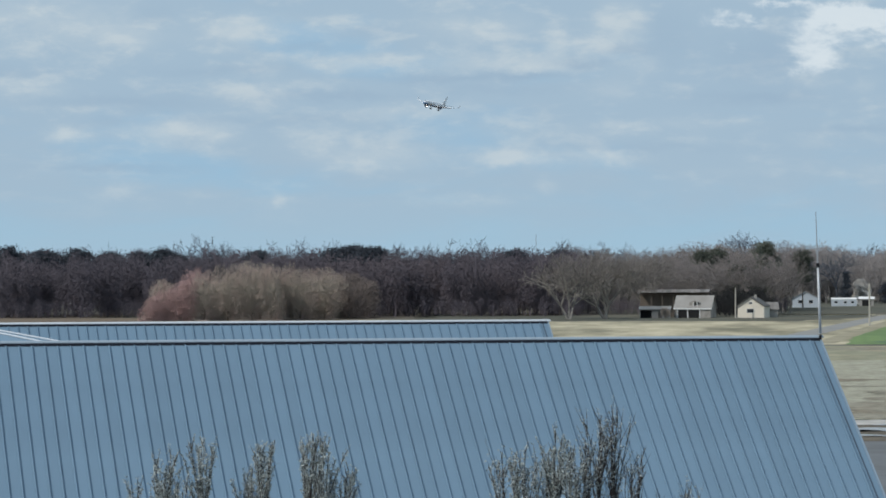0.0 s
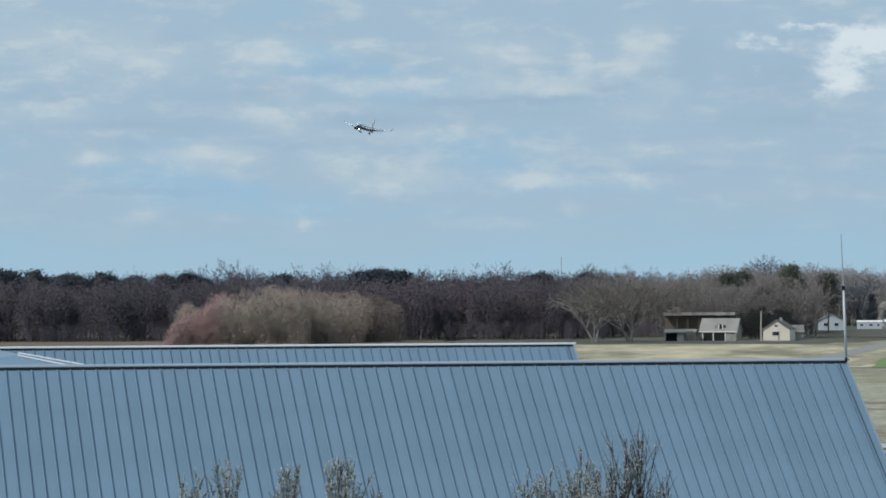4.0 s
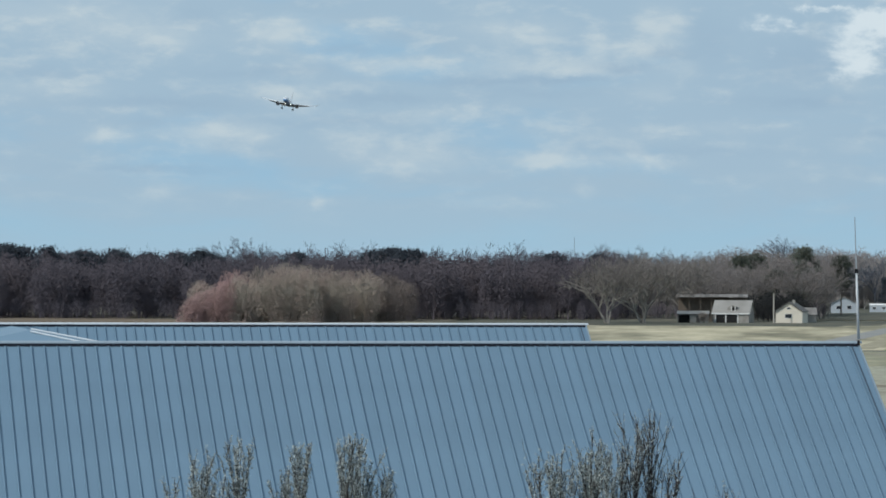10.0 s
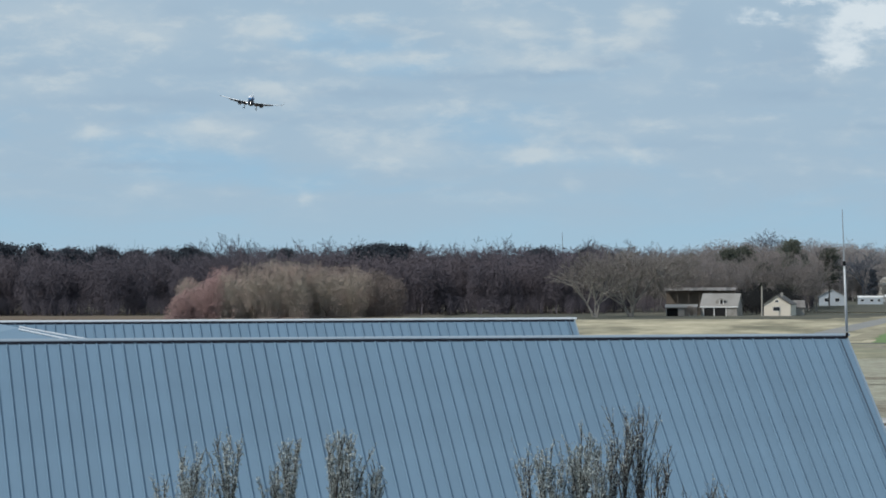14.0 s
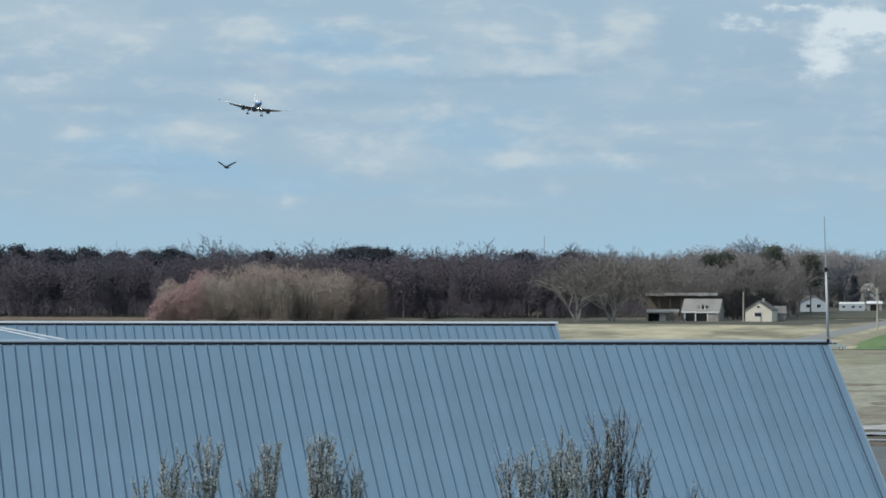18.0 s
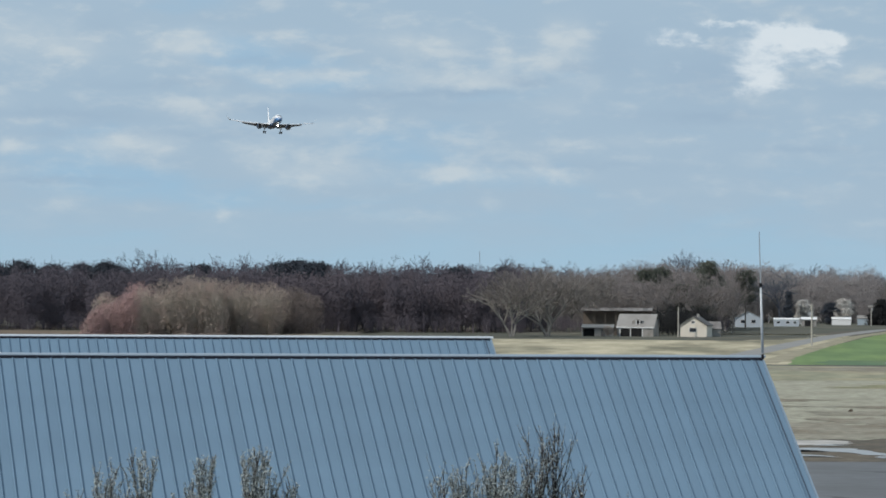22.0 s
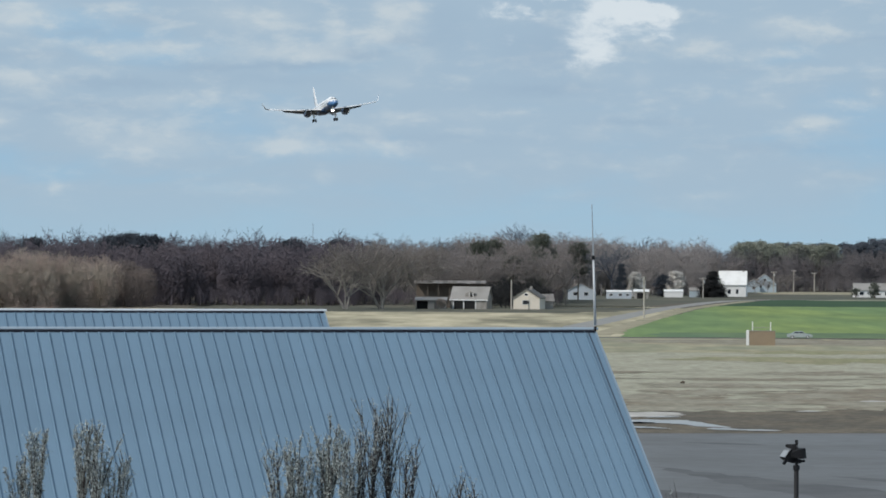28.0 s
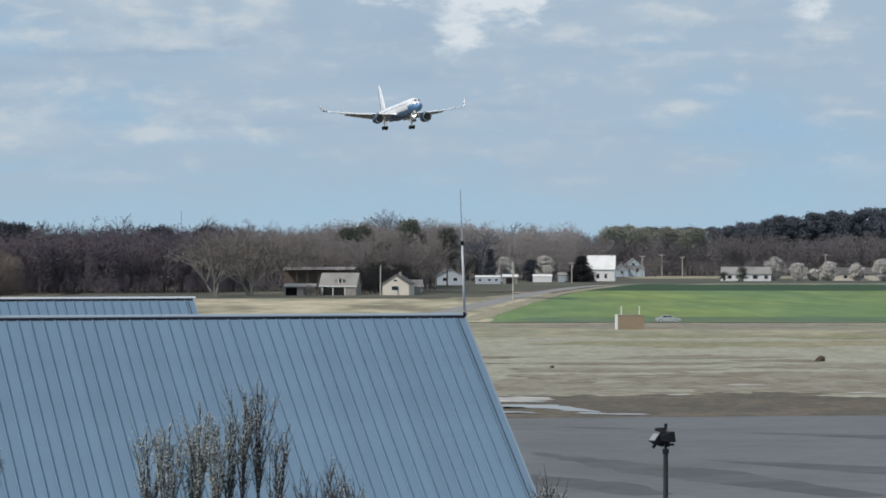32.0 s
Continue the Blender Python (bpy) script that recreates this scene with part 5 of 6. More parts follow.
gable_house("blue_house", at(3.015, 1690.7), 10.5, 9, 4.6, 8.4, M["blue_siding"], M["old_roof"], "pale blue house with twin gables among trees", "house", "y", windows=((-2.2, 2.2, 1.2, 1.6), (1.6, 2.2, 1.2, 1.6), (0, 5.2, 1.2, 1.2)))
gable_house("blue_house_wing", at(2.835, 1688), 6, 8, 3.6, 6.2, M["blue_siding"], M["old_roof"], "side wing of the blue house", "house", "y", windows=((0, 1.4, 1.2, 1.4),))
gable_house("ranch_house", at(4.8, 1485.3), 20, 9, 2.9, 5.6, M["white_paint"], M["old_roof"], "long low white ranch house with a grey roof", "house", "x", windows=((-7, 1, 1.6, 1.3), (-2, 1, 1.6, 1.3), (3.5, 0.9, 2.0, 1.4), (8, 1, 1.4, 1.3)))
gable_house("ranch_house", at(6.54, 1506.7), 18, 9, 2.8, 5.2, M["cream"], M["dark_roof"], "low cream house behind blossoming trees", "house", "x", windows=((-5, 1, 1.5, 1.2), (2, 1, 1.5, 1.2)))
gable_house("far_shed", at(1.013, 1460), 6.0, 6, 5.0, 8.6, M["white_paint"], M["white_paint"], "narrow white gabled shed among trees", "shed", "y")
gable_house("woodland_cottage", at(-13.575, 1082.7), 6.5, 7, 3.2, 5.2, M["weathered"], M["old_roof"], "weathered cottage at the edge of the woods", "house", "y", windows=((0, 1.4, 1.2, 1.0),))


def utility_pole(place, h, arms, label, lamp=False):
    p = thing("utility_pole", place, label, "pole", "poles along the lane")
    part("shaft", rod(bmesh.new(), (0, 0, -0.2), (0, 0, h), 0.24, 0.17, 10), M["wood_pole"], p)
    for i in range(arms):
        part("crossarm", boxed(-1.3, -0.18, h - 0.55 - i * 1.1, 1.3, -0.06, h - 0.35 - i * 1.1), M["wood_pole"], p)
        for x in (-1.15, -0.5, 0.5, 1.15):
            part("insulator", rod(bmesh.new(), (x, -0.12, h - 0.35 - i * 1.1), (x, -0.12, h - 0.05 - i * 1.1), 0.07, 0.05, 8), M["white_paint"], p)
    if lamp:
        part("transformer", rod(bmesh.new(), (0.38, 0, h - 2.2), (0.38, 0, h - 1.1), 0.26, 0.26, 10), M["siding"], p)
    return p


utility_pole(at(1.11, 906.3), 10.5, 0, "tall pale timber pole beside the lane")
utility_pole(at(-0.99, 1048), 8.7, 0, "thin pale pole beside the cottage")
utility_pole(at(2.04, 1413.3), 8.0, 1, "timber pole with a white lamp near the spruce", True)
utility_pole(at(3.465, 1696), 10.5, 1, "timber pole before the woods")
utility_pole(at(3.15, 1653.3), 10.0, 1, "timber pole before the blue house", True)
utility_pole(at(3.787, 1720), 9.4, 1, "timber pole before the woods")
utility_pole(at(6.038, 1720), 10.5, 1, "timber pole before the pines")


def radio_mast():
    m = thing("radio_mast", at(-4.14, 3466.7), "slender lattice radio mast on the horizon", "mast")
    for a in (0, 2.094, 4.189):
        part("leg", rod(bmesh.new(), (math.cos(a) * 0.5, math.sin(a) * 0.5, 0), (math.cos(a) * 0.2, math.sin(a) * 0.2, 48), 0.12, 0.1, 5), M["antenna_grey"], m)
    bm = bmesh.new()
    for i in range(24):
        z = i * 2.0
        for a in (0, 2.094, 4.189):
            k = 0.5 - 0.3 * z / 48
            rod(bm, (math.cos(a) * k, math.sin(a) * k, z), (math.cos(a + 2.094) * k, math.sin(a + 2.094) * k, z + 2), 0.05, 0.05, 4, cap=False)
    part("lattice", bm, M["antenna_grey"], m)


radio_mast()


# ---- on the field ----
def sign_box():
    b = thing("runway_hut", at(2.974, 620), "tan board-sided box with white corner posts in the grass", "hut")
    part("body", boxed(-2.2, 0, 0.02, 2.25, 1.8, 2.45, bevel=0.03), M["crate"], b)
    # white panel added to paint sunlight on the box's left side
    part("side_panel", boxed(-2.62, -0.06, 0.0, -2.22, 1.85, 2.6), M["white_paint"], b, "white panel painting the sunlit side of the box")
    for x in (-1.55, 1.55):
        part("post", boxed(x - 0.08, 1.85, 0, x + 0.08, 2.0, 4.0), M["white_paint"], b, "pale post standing over the box")
    part("rail", boxed(-2.2, -0.05, 2.46, 2.25, 0.1, 2.56), M["weathered"], b)
    part("rail", boxed(-1.46, 1.88, 3.0, 1.46, 1.97, 3.08), M["weathered"], b, "thin rail between the posts")


sign_box()


def clod():
    rs = rand(7)
    for a, d, r in ((5.947, 450.7, 0.55), (1.725, 424, 0.22)):
        bm = bmesh.new()
        bmesh.ops.create_icosphere(bm, subdivisions=2, radius=r)
        for v in bm.verts:
            v.co = Vector((v.co.x * 1.3, v.co.y, max(-0.1, v.co.z + 0.35 * v.co.x))) * rs.uniform(0.8, 1.2)
        o = part("earth_clod", bm, M["rock"])
        o.location = at(a, d, 0.1)
        tagged(o, "dark brown clod of earth lying in the grass", "clod", "clods in the field")


clod()


def floodlight_mast():
    x, y, _ = at(3.525, 93.3)
    top = EYE_Z - 93.3 * math.tan(radians(2.895))
    p = thing("floodlight_mast", (x, y, 0), "black steel floodlight mast beside the apron", "lamp")
    part("footing", rod(bmesh.new(), (0, 0, 0), (0, 0, 0.5), 0.35, 0.32, 16), M["siding"], p)
    part("shaft", rod(bmesh.new(), (0, 0, 0.45), (0, 0, top - 0.55), 0.085, 0.062, 14), M["mast_black"], p, smooth=True)
    part("collar", rod(bmesh.new(), (0, 0, top - 0.62), (0, 0, top - 0.50), 0.085, 0.085, 14), M["mast_black"], p)
    part("spigot", rod(bmesh.new(), (0, 0, top - 0.52), (0, 0, top + 0.05), 0.04, 0.035, 10), M["mast_black"], p)
    part("yoke", boxed(-0.22, -0.04, top - 0.42, 0.22, 0.04, top - 0.36, bevel=0.01), M["mast_black"], p)

    def head(m, w, h, d):
        rings = [[(-w * k, yy, -h * k), (w * k, yy, -h * k), (w * k, yy, h * k), (-w * k, yy, h * k)] for yy, k in ((0, 1.0), (d * 0.35, 1.0), (d * 0.8, 0.62), (d, 0.45))]
        o = part("floodlight", loft(bmesh.new(), rings), M["mast_black"], p, "black floodlight housing")
        o.matrix_basis = m
        part("lens", boxed(-w * 0.9, -0.012, -h * 0.9, w * 0.9, -0.002, h * 0.9), M["lens"], o, "glass front of the floodlight")
        part("bracket", boxed(-0.03, d * 0.3, -h - 0.12, 0.03, d * 0.5, -h), M["mast_black"], o)
        return o
    head(pose(0.17, 0, top - 0.18, -8, 0, 112), 0.17, 0.13, 0.36)
    head(pose(-0.30, -0.05, top - 0.20, -38, 0, -62), 0.15, 0.12, 0.34)
    head(pose(0.02, 0.05, top - 0.04, 8, 0, 80), 0.10, 0.07, 0.30)
    part("photocell", rod(bmesh.new(), (0, 0, top + 0.05), (0, 0, top + 0.15), 0.045, 0.04, 10), M["mast_black"], p)


floodlight_mast()


# ---- the pear trees below the deck ----
def pear(place, leaders, label, seed, budded=1.0):
    """An upright pear tree just opening its buds: leaders is a row of (x, y, top height, bud share)."""
    rs = rand(seed)
    t = thing("pear_tree", place, label, "tree", "pear trees before the hangar")
    segs, buds = [], []

    def shoot(a, d, ln, r, depth, share):
        n = 5
        p = a
        for i in range(n):
            d = (d + Vector(rs.normal(scale=0.06, size=3)) + Vector((0, 0, 0.03))).normalized()
            q = p + d * ln / n
            segs.append((p, q, r * (1 - 0.16 * i), r * (1 - 0.16 * (i + 1))))
            for _ in range(int(ln / n * 30 * share * budded + rs.uniform())):
                buds.append(p.lerp(q, rs.uniform()) + Vector(rs.normal(scale=0.014, size=3)))
            if depth:
                for _ in range(3):
                    side = Vector(rs.normal(size=3))
                    side.z = 0
                    nd = (d * 0.8 + side.normalized() * 0.45 + Vector((0, 0, 0.30))).normalized()
                    shoot(p.lerp(q, rs.uniform(0.1, 1)), nd, ln * (rs.uniform(0.08, 0.17) if share > 0.8 else rs.uniform(0.12, 0.30)), max(0.0032, r * 0.42), depth - 1, share)
            p = q
    segs.append((Vector((0, 0, -0.1)), Vector((0, 0, 3.2)), 0.17, 0.13))
    for x, y, top, share in leaders:
        top -= 0.02
        knee = Vector((x * 0.55, y * 0.55, top - 4.6))
        segs.append((Vector((0, 0, 3.0)), knee, 0.10, 0.06))
        low = Vector((x * 0.85, y * 0.85, top - 2.0))
        segs.append((knee, low, 0.06, 0.032))
        wide = rs.uniform(0.20, 0.29)
        stems = 12 if share > 0.8 else 8
        for k in range(stems):
            a, f = k * 2.4, math.sqrt((k + 0.3) / stems)
            end = Vector((x + math.cos(a) * wide * f, y + math.sin(a) * wide * f, top - 0.34 * f * f - rs.uniform(0.0, 0.10)))
            foot = low.lerp(Vector((x, y, top)), rs.uniform(0.0, 0.35))
            shoot(foot, (end - foot).normalized(), (end - foot).length, 0.024 if k == 0 else 0.013 if share > 0.8 else 0.016, 1, share)
    cloud_part("trunk", *tubes(segs, 5), M["pear_bark"], t)
    b = np.array([tuple(v) for v in buds])
    k = 3
    b = np.repeat(b, k, 0) + rs.normal(scale=0.010, size=(len(b) * k, 3))
    d = rs.normal(size=b.shape)
    d /= np.linalg.norm(d, axis=1)[:, None]
    v, f = slivers(b - d * 0.015, b + d * 0.015, 0.023, rs)
    tagged(cloud_part("blossom", v, f, M["bud"], t, "pale opening buds"), kind="stuff")
    return t


def tree_top(el):
    return EYE_Z + 60 * math.tan(radians(el))


pear(at(-9.75, 60), [(-0.35, 0, tree_top(-2.85), 1), (0.36, 0.2, tree_top(-2.64), 1), (-0.85, 0.2, tree_top(-3.375), 1), (0.0, -0.4, tree_top(-3.225), 1)], "upright pear tree with opening pale buds", 201)
pear(at(-8.025, 60), [(-0.5, 0, tree_top(-2.625), 1), (0.28, 0.1, tree_top(-2.52), 1), (0.6, -0.1, tree_top(-2.662), 1), (-0.8, 0.2, tree_top(-3.15), 0.9), (0.85, 0.2, tree_top(-3.075), 1)], "upright pear tree with opening pale buds", 202)
pear(at(-3.975, 60), [(-0.42, 0, tree_top(-2.82), 1), (0.13, 0.1, tree_top(-2.565), 1), (-0.75, 0.3, tree_top(-3), 0.6), (0.45, -0.2, tree_top(-2.85), 1), (0.0, 0.4, tree_top(-3), 1)], "upright pear tree with opening pale buds", 203)
pear(at(-3.075, 60.5), [(-0.10, 0, tree_top(-2.36), 0.45), (0.17, 0.1, tree_top(-2.265), 0.45), (0.50, 0.1, tree_top(-3.0), 0.35), (-0.36, 0.2, tree_top(-2.80), 0.6)], "darker pear tree with few open buds", 204, 0.7)
pear(at(-1.725, 61.3), [(0.0, 0, tree_top(-3.562), 0.4), (-0.45, 0.1, tree_top(-3.713), 0.4), (0.3, 0.1, tree_top(-3.75), 0.4)], "low pear tree with few open buds", 205, 0.7)


pear(at(1.612, 61.3), [(0.0, 0, tree_top(-3.787), 0.3), (0.1, 0.1, tree_top(-3.938), 0.3)], "thin bare treetop beside the hangar", 206, 0.4)


# ---- the airliner ----
def ring(y, rx, rz, cz, n=28):
    return [(math.sin(2 * math.pi * i / n) * rx, y, cz + math.cos(2 * math.pi * i / n) * rz) for i in range(n)]


def wing_section(x, y_lead, chord, z, thick, n=8):
    """An aerofoil outline at span x; its leading edge points to +y."""
    up = [(x, y_lead - chord * f, z + thick * chord * 0.5 * 3.2 * (math.sqrt(f) - f) * 0.9) for f in (0, 0.03, 0.12, 0.3, 0.55, 0.8, 1.0)]
    dn = [(x, y_lead - chord * f, z - thick * chord * 0.5 * 2.0 * (math.sqrt(f) - f) * 0.7) for f in (0.8, 0.55, 0.3, 0.12, 0.03)]
    return up + dn


def airliner():
    """A twin-jet, 47 m long and 41 m in span; its nose points to local +y and its wing root is at the origin."""
    a = thing("airliner", (0, 0, 0), "white and light blue twin-jet airliner with its gear down", "airplane")
    prof = [(23.4, 0.06, 0.06, -0.75), (23.1, 0.55, 0.5, -0.72), (22.4, 1.0, 0.95, -0.6), (21.2, 1.42, 1.42, -0.38), (19.6, 1.72, 1.8, -0.12), (17.6, 1.86, 1.98, 0.0), (14, 1.88, 2.0, 0.0),
            (6, 1.88, 2.0, 0.0), (-4, 1.88, 2.0, 0.0), (-10, 1.86, 1.97, 0.03), (-14, 1.66, 1.75, 0.25), (-18, 1.25, 1.32, 0.62), (-21, 0.82, 0.88, 0.98), (-23.4, 0.3, 0.34, 1.3)]
    n = 28
    bm = loft(bmesh.new(), [ring(*p, n) for p in prof], True)
    for f in bm.faces:
        c = f.calc_center_median()
        k = 0.22 if c.y > 19 else 0.05 if c.y > 16 else -0.38
        up = (c.z + (0.4 if c.y > 19 else 0.0)) / 2.0
        # the lowest faces take dark blue to paint the belly's shade
        f.material_index = 0 if up > k else 2 if up < -0.93 and c.y < 19 else 1
    part("fuselage", bm, [M["air_white"], M["air_blue"], M["air_navy"]], a, "white above, light blue below, belly darkened for its shade", smooth=True)
    bm = bmesh.new()
    for s in (-1, 1):
        for k in range(3):
            a0, a1 = radians(8 + k * 24) * s, radians(8 + k * 24 + 20) * s
            pts = []
            for ang, y, rx, rz, cz in ((a0, 21.6 - k * 0.35, 1.36, 1.36, -0.42), (a1, 21.4 - k * 0.45, 1.42, 1.42, -0.40), (a1, 20.7 - k * 0.35, 1.60, 1.62, -0.24), (a0, 20.8 - k * 0.3, 1.58, 1.60, -0.26)):
                pts.append((math.sin(ang) * rx * 1.02, y, cz + math.cos(ang) * rz * 1.02))
            lo = [(x * 0.97, y, z - 0.03) for x, y, z in pts]
            loft(bm, [pts, lo])
    part("cockpit_windows", bm, M["glass"], a, "dark cockpit windows")
    for s in (-1, 1):
        bm = bmesh.new()
        for i in range(52):
            y = 17.5 - i * 0.58
            if abs(y - 3.2) > 0.4:
                box(bm, s * 1.852, y - 0.06, 0.50, s * 1.884, y + 0.06, 0.70)
        tagged(part("cabin_windows", bm, M["glass"], a, "row of dark cabin windows"), kind="stuff")
        # wing
        stations = [(1.2, 4.6, 9.2, -1.15, 0.125), (6.2, 2.0, 6.4, -0.66, 0.12), (12.5, -1.3, 4.3, 0.12, 0.115), (18.9, -4.7, 2.3, 1.20, 0.115)]
        secs = [wing_section(s * x, y, c, z, t) for x, y, c, z, t in stations]
        wb = loft(bmesh.new(), secs)
        bmesh.ops.recalc_face_normals(wb, faces=wb.faces)
        for f in wb.faces:
            # downward faces get the darker grey, which paints the underside's shade
            f.material_index = 1 if f.normal.z < -0.35 else 0
        w = part("wing", wb, [M["air_white"], M["air_grey"]], a, "swept wing, white above, grey below with its shade painted in", smooth=False)
        tip = [wing_section(s * 18.88, -4.7, 2.3, 1.20, 0.115), wing_section(s * 19.4, -5.1, 1.9, 1.55, 0.10), wing_section(s * 19.75, -6.2, 1.4, 2.45, 0.10), wing_section(s * 20.2, -7.6, 0.8, 3.65, 0.10)]
        part("winglet", loft(bmesh.new(), tip), M["air_white"], w, "white blended winglet", smooth=True)
        fl = [[(s * x, y - c * 0.86, z - 0.10), (s * x, y - c * 1.07, z - c * 0.10 - 0.1), (s * x, y - c * 1.07, z - c * 0.10 - 0.20), (s * x, y - c * 0.86, z - 0.30)] for x, y, c, z in ((2.2, 4.1, 8.6, -1.05), (6.2, 2.0, 6.4, -0.66), (13.5, -1.8, 3.9, 0.45))]
        part("flap", loft(bmesh.new(), fl), M["air_grey"], w, "extended landing flap")
        sl = [[(s * x, y + 0.02, z - 0.02), (s * x, y + 0.42, z - 0.20), (s * x, y + 0.40, z - 0.34), (s * x, y - 0.02, z - 0.16)] for x, y, z in ((7.6, 1.3, -0.45), (12.5, -1.3, 0.12), (18.4, -4.4, 1.12))]
        part("slat", loft(bmesh.new(), sl), M["air_slat"], w, "drooped leading-edge slat")
        for x, y in ((4.4, -3.0), (8.6, -4.4), (11.6, -5.0)):
            zf = -1.15 + (x - 1.2) * 0.12
            part("flap_fairing", loft(bmesh.new(), [[(s * x + math.sin(t) * r, yy, zf - 0.45 + math.cos(t) * r) for t in np.arange(6) * 1.0472] for yy, r in ((y + 2.4, 0.05), (y + 1.2, 0.26), (y - 0.4, 0.24), (y - 1.6, 0.04))]), M["air_grey"], w)
        # engine
        ex, ey, ez = s * 6.45, 2.2, -2.05
        e = part("engine", loft(bmesh.new(), [ring(ey + yy, r, r, ez, 24) for yy, r in ((3.05, 1.02), (3.2, 1.10), (2.6, 1.21), (1.2, 1.25), (-0.6, 1.15), (-2.0, 0.92), (-2.05, 0.8))], False), M["air_navy"], a, "dark blue engine nacelle", smooth=True)
        for v in e.data.vertices:
            v.co.x += ex
        def shifted(bm):
            bmesh.ops.translate(bm, verts=bm.verts, vec=(ex, 0, 0))
            return bm
        part("intake_lip", shifted(loft(bmesh.new(), [ring(ey + yy, r, r, ez, 24) for yy, r in ((3.05, 1.00), (3.24, 1.06), (3.22, 1.11), (3.0, 1.16))], False)), M["air_metal"], e, "bare metal intake lip", smooth=True)
        part("fan", shifted(loft(bmesh.new(), [ring(ey + yy, r, r, ez, 24) for yy, r in ((3.0, 1.01), (2.2, 0.98), (2.15, 0.3), (2.6, 0.02))], True)), M["air_dark"], e, "dark fan")
        part("core_nozzle", shifted(loft(bmesh.new(), [ring(ey + yy, r, r, ez, 20) for yy, r in ((-1.8, 0.8), (-3.2, 0.62), (-4.0, 0.2))], True)), M["gear"], e, smooth=True)
        part("pylon", loft(bmesh.new(), [[(ex - 0.18, y, z), (ex + 0.18, y, z), (ex + 0.18, y, z + h), (ex - 0.18, y, z + h)] for y, z, h in ((4.0, -0.86, 0.25), (1.0, -0.80, 0.5), (-2.4, -0.80, 0.3))]), M["air_grey"], e)
        # tailplane
        tp = [wing_section(s * 0.4, -17.6, 4.6, 0.95, 0.09), wing_section(s * 7.6, -21.6, 1.7, 1.75, 0.08)]
        part("tailplane", loft(bmesh.new(), tp), M["air_grey"], a, "swept tailplane", smooth=True)
        # main gear
        g = part("main_gear", rod(bmesh.new(), (s * 3.65, -1.5, -1.0), (s * 3.65, -1.5, -4.15), 0.16, 0.13, 10), M["gear"], a, "pale gear leg")
        part("drag_brace", rod(bmesh.new(), (s * 1.9, -1.2, -1.7), (s * 3.6, -1.5, -3.0), 0.08, 0.08, 8), M["gear"], g)
        part("gear_door", boxed(s * 3.85, -2.2, -3.1, s * 3.92, -0.8, -1.3), M["air_white"], g, "white gear door")
        part("bogie", rod(bmesh.new(), (s * 3.65, -2.15, -4.2), (s * 3.65, -0.85, -4.1), 0.12, 0.12, 8), M["gear"], g)
        for dx in (-0.43, 0.43):
            for dy in (-0.62, 0.62):
                part("wheel", rod(bmesh.new(), (s * 3.65 + dx - 0.18, -1.5 + dy, -4.2), (s * 3.65 + dx + 0.18, -1.5 + dy, -4.2), 0.5, 0.5, 18), M["tyre"], g, "black tyre")
    for s in (-1, 1):
        # added tube that narrows the lamp's beam to nearly straight ahead
        hs = part("light_housing", rod(bmesh.new(), (s * 2.3, 3.6, -1.18), (s * 2.3, 5.1, -1.26), 0.14, 0.14, 14, cap=False), M["air_dark"], a, "tube added to hide the wing-root light from the side")
        part("landing_light", rod(bmesh.new(), (s * 2.3, 3.75, -1.18), (s * 2.3, 3.80, -1.18), 0.12, 0.12, 14), M["root_light"], hs, "bright landing light")
    # fin
    def fin_section(z, y_lead, chord, t):
        return [(math.copysign(1, sg) * t * chord * 1.4 * (math.sqrt(f) - f) * abs(sg), y_lead - chord * f, z) for sg, f in ((0, 0), (1, 0.05), (1, 0.25), (1, 0.6), (0, 1), (-1, 0.6), (-1, 0.25), (-1, 0.05))]
    f = part("fin", loft(bmesh.new(), [fin_section(1.5, -14.3, 7.6, 0.10), fin_section(2.6, -15.6, 6.0, 0.10), fin_section(8.9, -20.7, 2.7, 0.09)]), M["air_white"], a, "tall white tail fin", smooth=True)
    # dark blue on the fairing carries the shade under the fuselage
    part("belly_fairing", loft(bmesh.new(), [[(math.sin(t) * w, y, -1.45 + math.cos(t) * h) for t in np.arange(16) * (math.pi / 8)] for y, w, h in ((6.2, 0.6, 0.3), (4.2, 1.75, 0.85), (-3.2, 1.85, 0.9), (-6.4, 0.7, 0.3))]), M["air_navy"], a, smooth=True)
    # nose gear
    g = part("nose_gear", rod(bmesh.new(), (0, 17.0, -1.8), (0, 17.1, -3.75), 0.12, 0.10, 10), M["gear"], a, "pale nose gear leg")
    for s in (-1, 1):
        part("wheel", rod(bmesh.new(), (s * 0.12, 17.1, -3.85), (s * 0.42, 17.1, -3.85), 0.40, 0.40, 16), M["tyre"], g, "black tyre")
        part("gear_door", boxed(s * 0.42, 15.6, -2.65, s * 0.47, 17.6, -1.75), M["air_white"], g)
        part("taxi_light", rod(bmesh.new(), (s * 0.22, 17.15, -2.7), (s * 0.22, 17.3, -2.7), 0.13, 0.13, 12), M["lamp_glow"], g, "bright nose-gear light")
    return a


plane = airliner()


